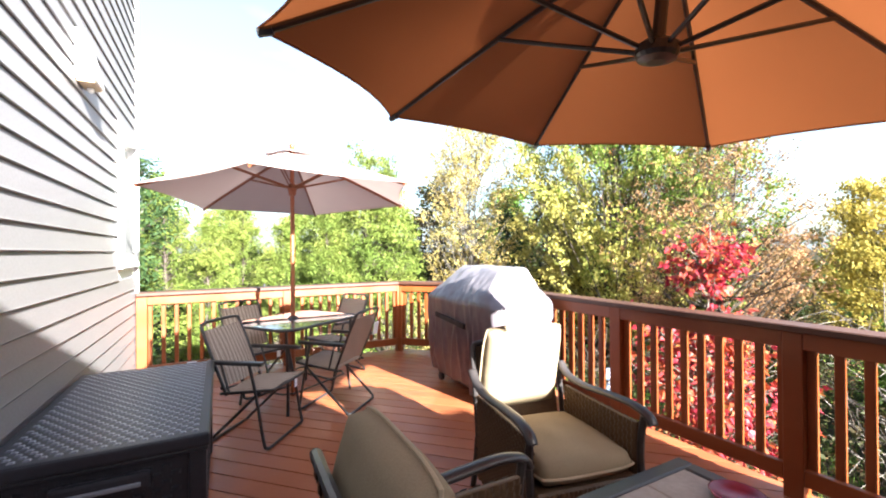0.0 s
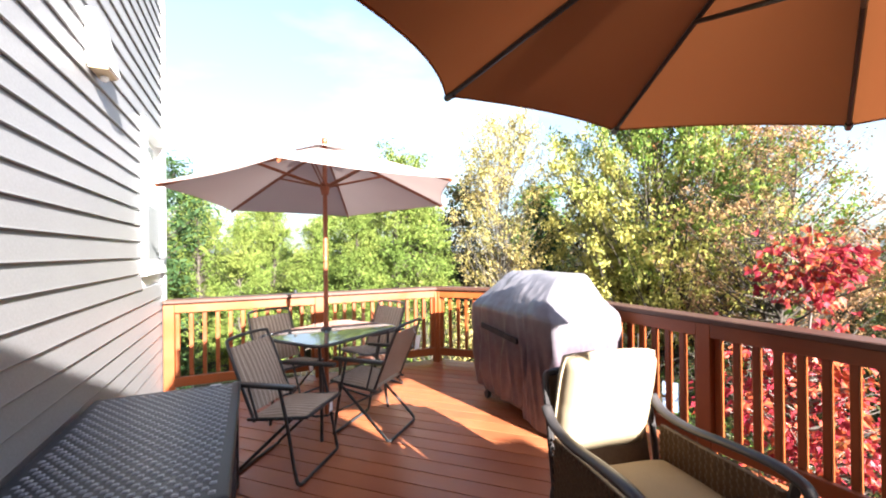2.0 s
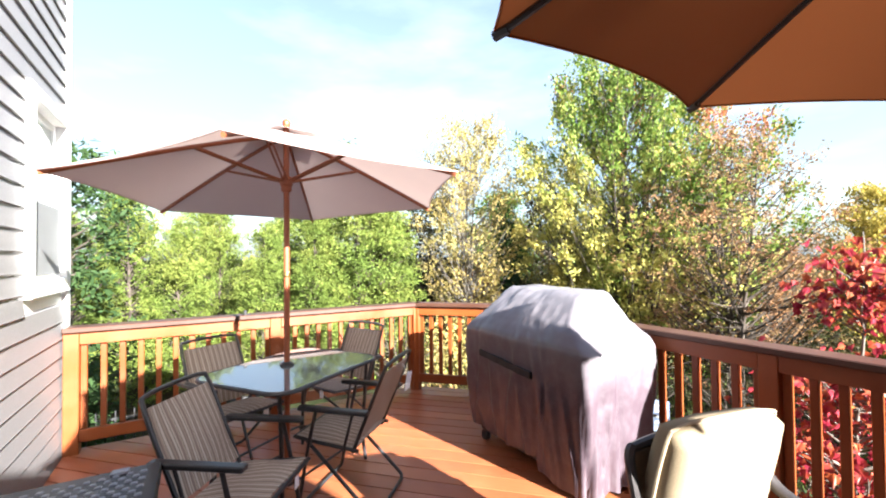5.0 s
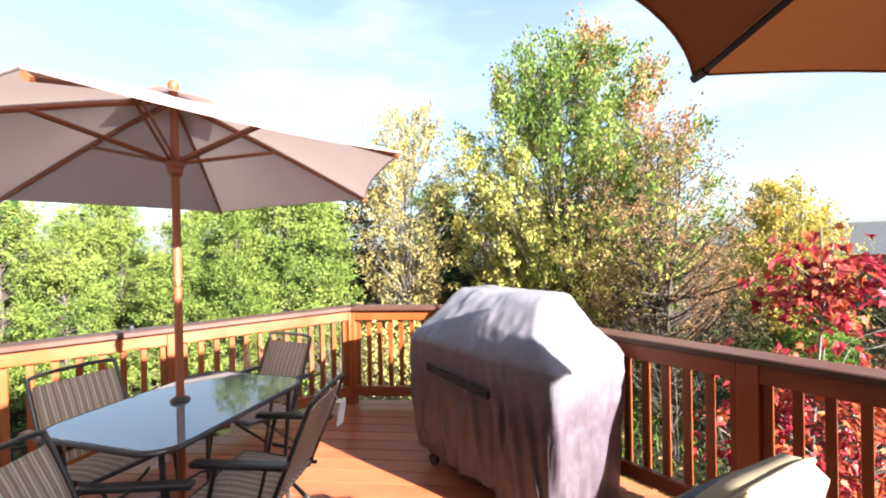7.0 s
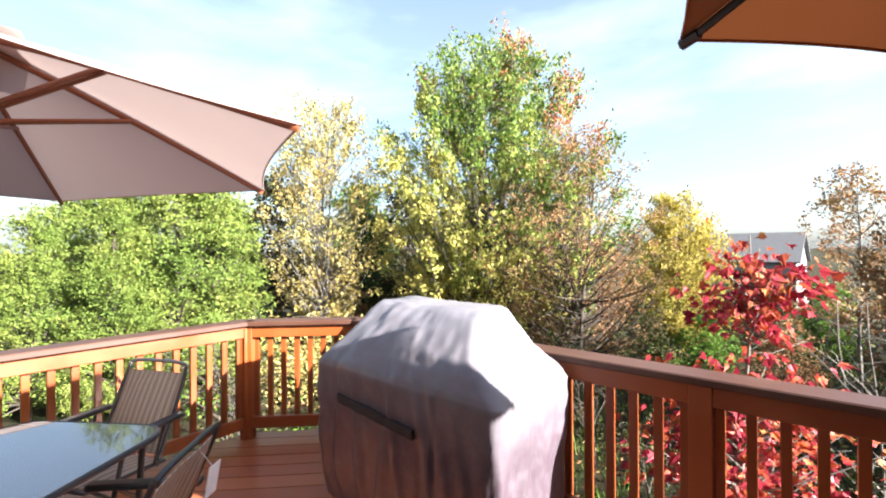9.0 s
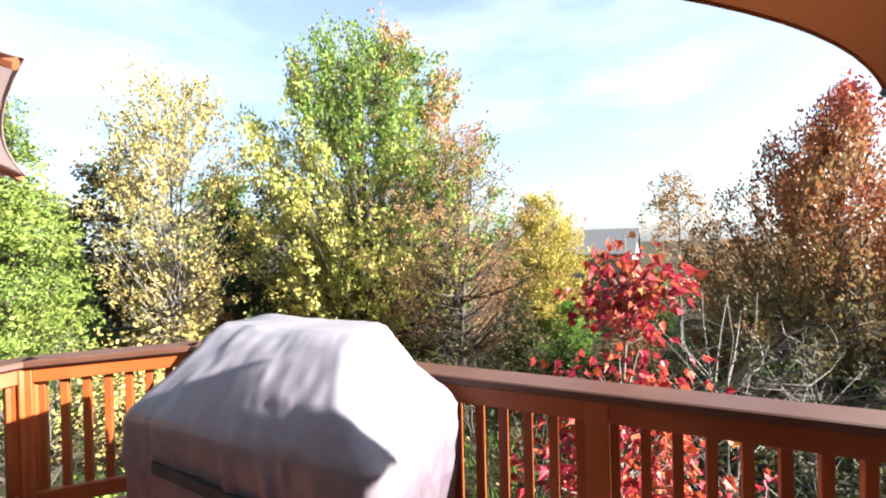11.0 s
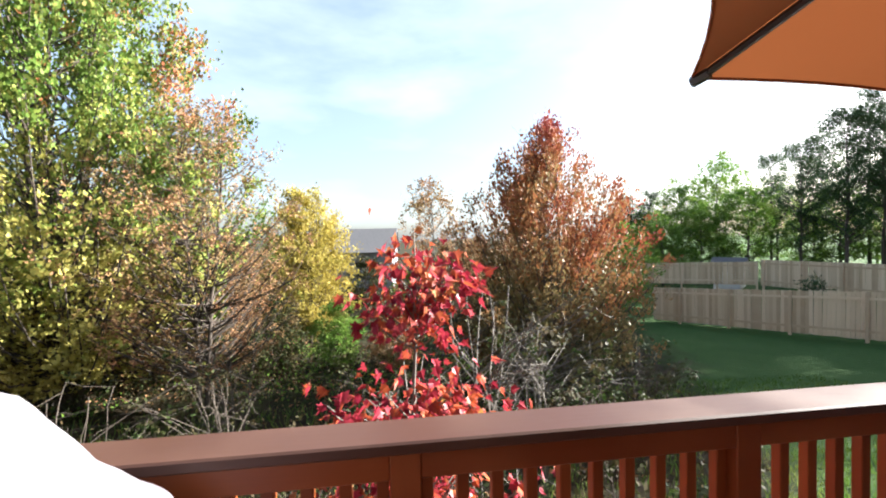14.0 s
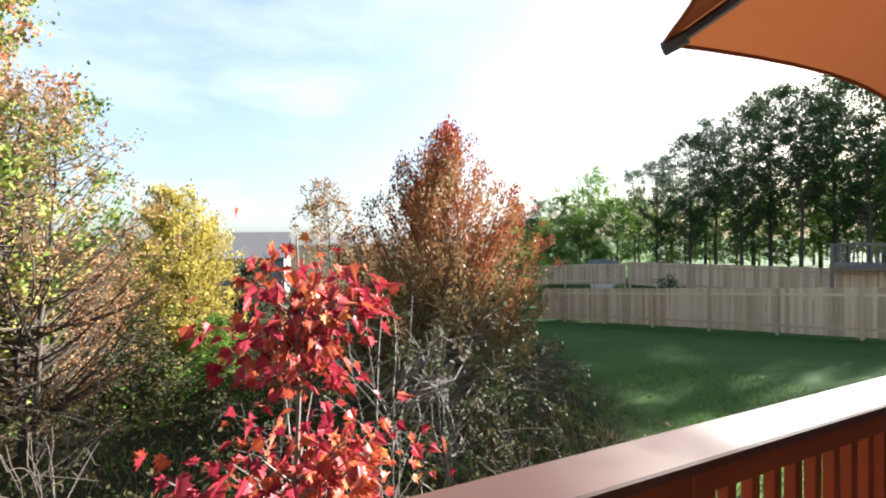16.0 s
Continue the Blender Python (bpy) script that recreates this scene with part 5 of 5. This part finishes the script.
for az, dist, sc in ((-52, 44, 0.62), (-57, 46, 0.66), (-61.5, 44, 0.62), (-66, 43, 0.7), (-70, 42, 0.75), (-47, 52, 0.7), (-38, 50, 0.8), (-74, 40, 0.8), (-50, 47, 0.5), (-54.5, 50, 0.55), (-59, 48, 0.52), (-63.5, 49, 0.6), (-68, 47, 0.6), (-72, 46, 0.62), (-44.5, 46, 0.7), (-36, 42, 0.55), (-40, 46, 0.62), (-34, 46, 0.6)):
    x, y, z = spot(az, dist, 2.12, 2.4)
    copy_thing(greens[0], pose(x, y, z, 0, 0, az * 5)).scale = (sc * 1.3, sc * 1.3, sc)
x, y, z = spot(-50.2, 24.5, 2.12, 2.4)
plant("sapling", (x, y, z), "small dark green sapling by the fence", L_PINE, M_BARK, 81, 2.4, 0.55, 1.0, round_top, 26, 60, 0.14, 0.10, 0.03)


# ---- scarlet maple sapling beside the deck ----
def maple_leaf():
    """Half outline of a lobed leaf, tip along y."""
    half = [(0.0, 0.0), (0.10, 0.06), (0.34, 0.02), (0.27, 0.20), (0.50, 0.36), (0.26, 0.40), (0.28, 0.58), (0.12, 0.56), (0.0, 1.0)]
    return half


def red_sapling(loc):
    rng = np.random.default_rng(5)
    t = thing("red_maple_sapling", pose(*loc), "slender maple sapling with scarlet and orange leaves", "tree")
    top = 1.66 - loc[2]
    bm = bmesh.new()
    stem = [np.array([0.03 * math.sin(k), 0.03 * math.cos(k * 1.3), -0.2 + (top + 0.1) * k / 8]) for k in range(9)]
    tube(bm, [tuple(p) for p in stem], [0.026 * (1 - 0.85 * k / 8) for k in range(9)], 8)
    part("trunk", bm, M_PALEBARK, t, smooth=True)
    half = maple_leaf()
    nh = len(half)
    verts, faces = [], []
    lb = bmesh.new()
    tiers = [(0.5, 1.1, 0.5, 20), (1.0, 1.7, 0.62, 40), (1.75, 2.2, 0.66, 52), (2.15, 2.52, 0.50, 34), (2.80, 3.08, 0.30, 17), (3.0, 3.24, 0.24, 11)]
    for z0, z1, R, n in tiers:
        for _ in range(n):
            a = rng.uniform(0, 6.283)
            z = rng.uniform(z0, z1)
            rad = R * math.sqrt(rng.uniform(0.12, 1))
            tip = np.array([rad * math.cos(a), rad * math.sin(a), z])
            f = min(max((z - 0.35 * rad - 0.12 + 0.2) / (top + 0.1) * 8, 0.5), 7.9)
            k = int(f)
            root = stem[k] + (stem[k + 1] - stem[k]) * (f - k)
            lp = limb_points(root, tip, rng, 0.12 * rad)
            tube(lb, [tuple(p) for p in lp], [0.006 * (1 - 0.8 * i / 5) + 0.0012 for i in range(6)], 4)
            for _l in range(rng.integers(11, 19)):
                at = lp[rng.integers(2, 6)] + rng.normal(size=3) * np.array([0.095, 0.095, 0.07])
                s = rng.uniform(0.050, 0.088)
                d = rng.normal(size=3) * 0.55 + np.array([math.cos(a), math.sin(a), -0.7])
                d /= np.linalg.norm(d)
                nrm = np.cross(d, rng.normal(size=3) + np.array([0, 0, 0.8]))
                side = nrm / (np.linalg.norm(nrm) + 1e-9)
                up = np.cross(side, d)
                fold = rng.uniform(0.05, 0.45)
                b0 = len(verts)
                for px, py in half:
                    verts.append(tuple(at + s * (side * px + d * py + up * (px * fold - 0.25 * py * py))))
                for px, py in half[1:-1]:
                    verts.append(tuple(at + s * (-side * px + d * py + up * (px * fold - 0.25 * py * py))))
                faces.append(tuple(range(b0, b0 + nh)))
                faces.append((b0, b0 + nh - 1) + tuple(b0 + nh + i for i in range(nh - 3, -1, -1)))
    tagged(part("branchwork", lb, M_PALEBARK, t), kind="stuff")
    me = bpy.data.meshes.new("crown")
    me.from_pydata(verts, [], faces)
    me.materials.append(L_RED)
    cr = new("crown", me)
    cr.parent = t
    return t


red_sapling((3.98, 2.34, gz(3.98, 2.34)))


# ---- bare shrubs and undergrowth ----
def bare_shrub(loc, seed, H, R, n, bark, leafmat=None, per=0):
    return plant("bare_shrub", loc, "bare pale-twigged shrub among the brush", leafmat or L_BRUSH, bark, seed, H, R, 0.25 * H, lambda h: 0.5 + 0.5 * h, n, per, 0.16, 0.06, 0.013, twigs=4, stems=4, rise=-0.1, group="bare shrubs", category="shrub", along=0.3)


for i, (x, y, H, R, n, per) in enumerate(((5.9, 1.5, 3.0, 1.2, 40, 5), (6.4, 3.4, 1.3, 0.9, 12, 3), (7.6, 4.6, 1.7, 1.1, 16, 4), (7.4, 0.2, 2.4, 1.1, 36, 12), (8.6, 2.6, 1.5, 1.1, 12, 10), (6.9, 6.0, 1.9, 1.2, 20, 8),
                                          (5.4, 7.0, 2.4, 1.2, 30, 14), (9.2, -0.6, 2.0, 1.2, 40, 26), (9.6, 5.2, 2.0, 1.3, 18, 12), (3.6, 8.6, 2.2, 1.2, 30, 14), (8.0, -1.6, 1.7, 0.9, 34, 24), (6.6, -0.4, 1.6, 0.8, 30, 22))):
    # All but two get dark bark, a colour stand-in for the brush's shade.
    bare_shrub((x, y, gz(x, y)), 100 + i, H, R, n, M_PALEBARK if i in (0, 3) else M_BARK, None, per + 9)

rng = np.random.default_rng(9)


def undergrowth(name, count, height, size, mat, region, label, clump=0.35):
    """Leaf clumps over the woodland floor, in drifts."""
    seeds = []
    while len(seeds) < count // 90:
        x, y = rng.uniform(3.4, 26), rng.uniform(-12, 24)
        if region(x, y):
            seeds.append((x, y, rng.uniform(0.35, 1.0) * height))
    out = []
    for x, y, h in seeds:
        n = int(90 * rng.uniform(0.6, 1.4))
        p = rng.normal(size=(n, 3)) * np.array([clump, clump, 0]) + np.array([x, y, 0])
        p[:, 2] = ground_z(p[:, 0], p[:, 1]) + np.abs(rng.normal(size=n)) * h * 0.55 + 0.03
        out.append(p)
    c = np.concatenate(out)
    me = quad_mesh(name, blades(rng, c, size, 0.55, 0.0), mat)
    return tagged(new(name, me), label, "undergrowth", kind="stuff")


in_woods = lambda x, y: y > -0.46 * x + 0.9 and not (x < 3.6 and y < 6.2) and (x - 4) ** 2 + (y - 2) ** 2 < 480
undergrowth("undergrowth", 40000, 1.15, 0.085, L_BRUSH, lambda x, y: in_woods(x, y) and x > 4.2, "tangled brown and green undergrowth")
undergrowth("undergrowth", 15000, 0.7, 0.09, L_GREEN, lambda x, y: in_woods(x, y) and (y > 5 or x > 9), "low green undergrowth")
undergrowth("yellow_undergrowth", 6000, 1.9, 0.11, L_YELLOW, lambda x, y: 46 < math.degrees(math.atan2(y - 2.3, x - 1.2)) < 66 and 8.5 < math.hypot(x - 1.2, y - 2.3) < 14, "yellow-leaved low growth", 0.45)
undergrowth("fallen_leaves", 9000, 0.06, 0.09, L_TAN, lambda x, y: in_woods(x, y), "fallen brown leaves", 0.9)

# grass tufts near the deck and along the lawn's edge
c = []
while len(c) < 20000:
    x, y = rng.uniform(3.2, 11.5, 4000), rng.uniform(-9, 9, 4000)
    keep = rng.uniform(size=4000) < np.where(y > -0.46 * x + 0.4, 0.12, np.where(x < 7.5, 0.9, 0.35))
    c += list(np.stack([x[keep], y[keep], ground_z(x[keep], y[keep])], 1))
c = np.array(c)
hgt = np.where(c[:, 1] > -0.46 * c[:, 0] + 0.4, 0.22, 0.075)
d = np.stack([rng.normal(size=len(c)) * 0.35, rng.normal(size=len(c)) * 0.35, np.ones(len(c))], 1)
d *= (hgt * rng.uniform(0.5, 1.4, len(c)))[:, None]
w = np.stack([rng.normal(size=len(c)), rng.normal(size=len(c)), np.zeros(len(c))], 1)
w = w / np.linalg.norm(w, axis=1, keepdims=True) * 0.009
L_GRASS = leafy("grass_blades", ((0.0, (0.06, 0.13, 0.02)), (0.5, (0.11, 0.19, 0.03)), (0.8, (0.2, 0.22, 0.06)), (1.0, (0.33, 0.27, 0.12))), 0.5, 0.4, 0.6)
me = quad_mesh("grass", np.stack([c - w, c + w, c + d * 0.75 + w * 0.6, c + d], 1), L_GRASS)
tagged(new("grass", me), "rough grass at the edge of the lawn", "grass", kind="stuff")


# ---- fences ----
def board_fence(name, a, b, za, zb, H, label, pitch=0.142, seed=1):
    """Upright cedar boards on posts and rails, following the slope."""
    r = random.Random(seed)
    a, b = Vector((*a, za)), Vector((*b, zb))
    d = b - a
    flat = math.hypot(d.x, d.y)
    ang = math.degrees(math.atan2(d.y, d.x))
    f = thing(name, pose(a.x, a.y, a.z, 0, 0, ang), label, "fence")
    slope = d.z / flat
    picket = bare(boxed(0.0, pitch - 0.006, -0.009, 0.009, 0.04, H, 0.004), "picket", M_PICKET)
    n = int(flat / pitch)
    for k in range(n):
        o = share("board", picket, f, pose(k * pitch, r.uniform(-0.004, 0.004), k * pitch * slope + r.uniform(-0.012, 0.012), 0, r.uniform(-0.4, 0.4), 0))
    post = bare(boxed(-0.05, 0.05, 0.012, 0.11, -0.3, H - 0.02, 0.004), "post", M_PICKET)
    k = 0.0
    while k < flat:
        share("post", post, f, pose(k, 0, k * slope))
        k += 2.4
    for z in (0.3, H - 0.3):
        bm = bmesh.new()
        vs = [bm.verts.new(p) for p in ((0, 0.01, z), (0, 0.045, z), (0, 0.045, z + 0.09), (0, 0.01, z + 0.09), (flat, 0.01, z + d.z), (flat, 0.045, z + d.z), (flat, 0.045, z + d.z + 0.09), (flat, 0.01, z + d.z + 0.09))]
        for q in ((0, 1, 2, 3), (7, 6, 5, 4), (0, 4, 5, 1), (1, 5, 6, 2), (2, 6, 7, 3), (3, 7, 4, 0)):
            bm.faces.new([vs[i] for i in q])
        bmesh.ops.recalc_face_normals(bm, faces=bm.faces)
        part("rail", bm, M_PICKET, f)
    return f


M_PICKET = stained_wood("cedar_picket", (0.38, 0.265, 0.165), (0.68, 0.52, 0.36), "Z", 0.8, (0.56, 0.43, 0.30))
board_fence("board_fence", (3.6, -19.5), (23.1, -12.3), -1.68, -3.22, 1.83, "new cedar board fence across the lawn")
board_fence("board_fence", (8.0, -24.8), (27.5, -23.5), -1.95, -2.13, 1.83, "second cedar board fence farther up the slope", 0.142, 2)
board_fence("board_fence", (27.7, -23.5), (34.5, -18.5), -2.15, -2.5, 1.7, "weathered fence running off to the side", 0.16, 3)

# black metal fence beyond the far rail
mf = thing("metal_fence", pose(-4.0, 9.0, gz(-2, 9.0)), "low black metal picket fence on the grass", "fence")
PICK = bare(boxed(-0.008, 0.008, -0.008, 0.008, -0.05, 1.05, 0.002), "bar", M_BLACK)
for k in range(50):
    share("bar", PICK, mf, pose(k * 0.11, 0, 0))
for z in (0.12, 0.92):
    part("rail", boxed(-0.02, 5.42, -0.014, 0.014, z, z + 0.03), M_BLACK, mf)

# ---- distant buildings ----
def gable_house(name, loc, rz, w, d, h, ridge, wall_mat, roof_mat, label, windows=2):
    hs = thing(name, pose(*loc, 0, 0, rz), label, "house")
    bm = bmesh.new()
    box(bm, -w / 2, w / 2, -d / 2, d / 2, -1.0, h)
    g = [bm.verts.new(p) for p in ((-w / 2, -d / 2, h), (-w / 2, d / 2, h), (-w / 2, 0, ridge), (w / 2, -d / 2, h), (w / 2, d / 2, h), (w / 2, 0, ridge))]
    bm.faces.new((g[0], g[2], g[1]))
    bm.faces.new((g[3], g[4], g[5]))
    part("wall", bm, wall_mat, hs)
    for s in (-1, 1):
        run = math.hypot(d / 2 + 0.35, ridge - h)
        ang = math.degrees(math.atan2(ridge - h, d / 2))
        bm = boxed(-w / 2 - 0.3, w / 2 + 0.3, 0, run + 0.1, -0.06, 0.06)
        bmesh.ops.transform(bm, matrix=pose(0, 0, ridge + 0.05, 0, 0, 0 if s > 0 else 180) @ pose(0, 0, 0, -ang), verts=bm.verts)
        part("roof", bm, roof_mat, hs)
    for i in range(windows):
        x = -w / 2 + w * (i + 0.5) / max(windows, 1)
        for s in (-1, 1):
            wn = part("window", boxed(x - 0.5, x + 0.5, s * d / 2 - 0.04, s * d / 2 + 0.04, h * 0.35, h * 0.75), M_WHITE, hs)
            part("pane", boxed(x - 0.42, x + 0.42, s * d / 2 - 0.05, s * d / 2 + 0.05, h * 0.38, h * 0.72), M_GLASS, wn)
    return hs


x, y, z = spot(3.6, 45, 1.44, 2.42)
gable_house("house", (x, y, z - 0.5), 84, 7.5, 7.0, 4.3, 6.5, M_FARWALL, M_SHINGLE, "distant house with grey shingle roof", 0)
x, y, z = spot(-42.8, 40, 2.12, 2.4)
gable_house("shed", (x, y, z + 0.1), 35, 1.8, 1.8, 1.5, 2.25, M_WHITE, M_SHINGLE, "small white garden shed with grey roof", 0)

# neighbour's raised deck
nd = thing("neighbour_deck", pose(*spot(-69.5, 30, 2.12, 2.4)[:2], -1.75, 0, 0, 20), "neighbour's raised timber deck with railing", "deck")
part("platform", boxed(-2.2, 2.4, -1.6, 1.6, 1.55, 1.8, 0.01), M_PALEBARK, nd)
for x in (-2.1, 0.1, 2.3):
    for y in (-1.5, 1.5):
        part("post", boxed(x - 0.07, x + 0.07, y - 0.07, y + 0.07, -0.4, 2.85, 0.005), M_PALEBARK, nd)
for y in (-1.5, 1.5):
    part("rail", boxed(-2.2, 2.4, y - 0.05, y + 0.05, 2.75, 2.83), M_PALEBARK, nd)
    for k in range(28):
        part("baluster", boxed(-2.0 + k * 0.16, -1.96 + k * 0.16, y - 0.02, y + 0.02, 1.8, 2.75), M_PALEBARK, nd)

# yard sign in the rough grass
ys = thing("yard_sign", pose(5.75, 4.8, gz(5.75, 4.8), 0, 0, -55), "small pale blue yard sign on a wire stake", "sign")
part("board", boxed(-0.10, 0.10, -0.006, 0.006, 0.86, 1.28), plain("pale_blue_sign", (0.20, 0.25, 0.38), (0.24, 0.29, 0.42), 6, 0.5, 0.05), ys)
for k in range(5):
    part("line", boxed(-0.075, 0.075 - 0.03 * (k % 2), -0.0095, -0.0065, 0.90 + k * 0.075, 0.92 + k * 0.075), M_WHITE, ys)
part("stake", tubed([(0, 0, -0.1), (0, 0, 0.82)], 0.006, 6), M_BLACK, ys)
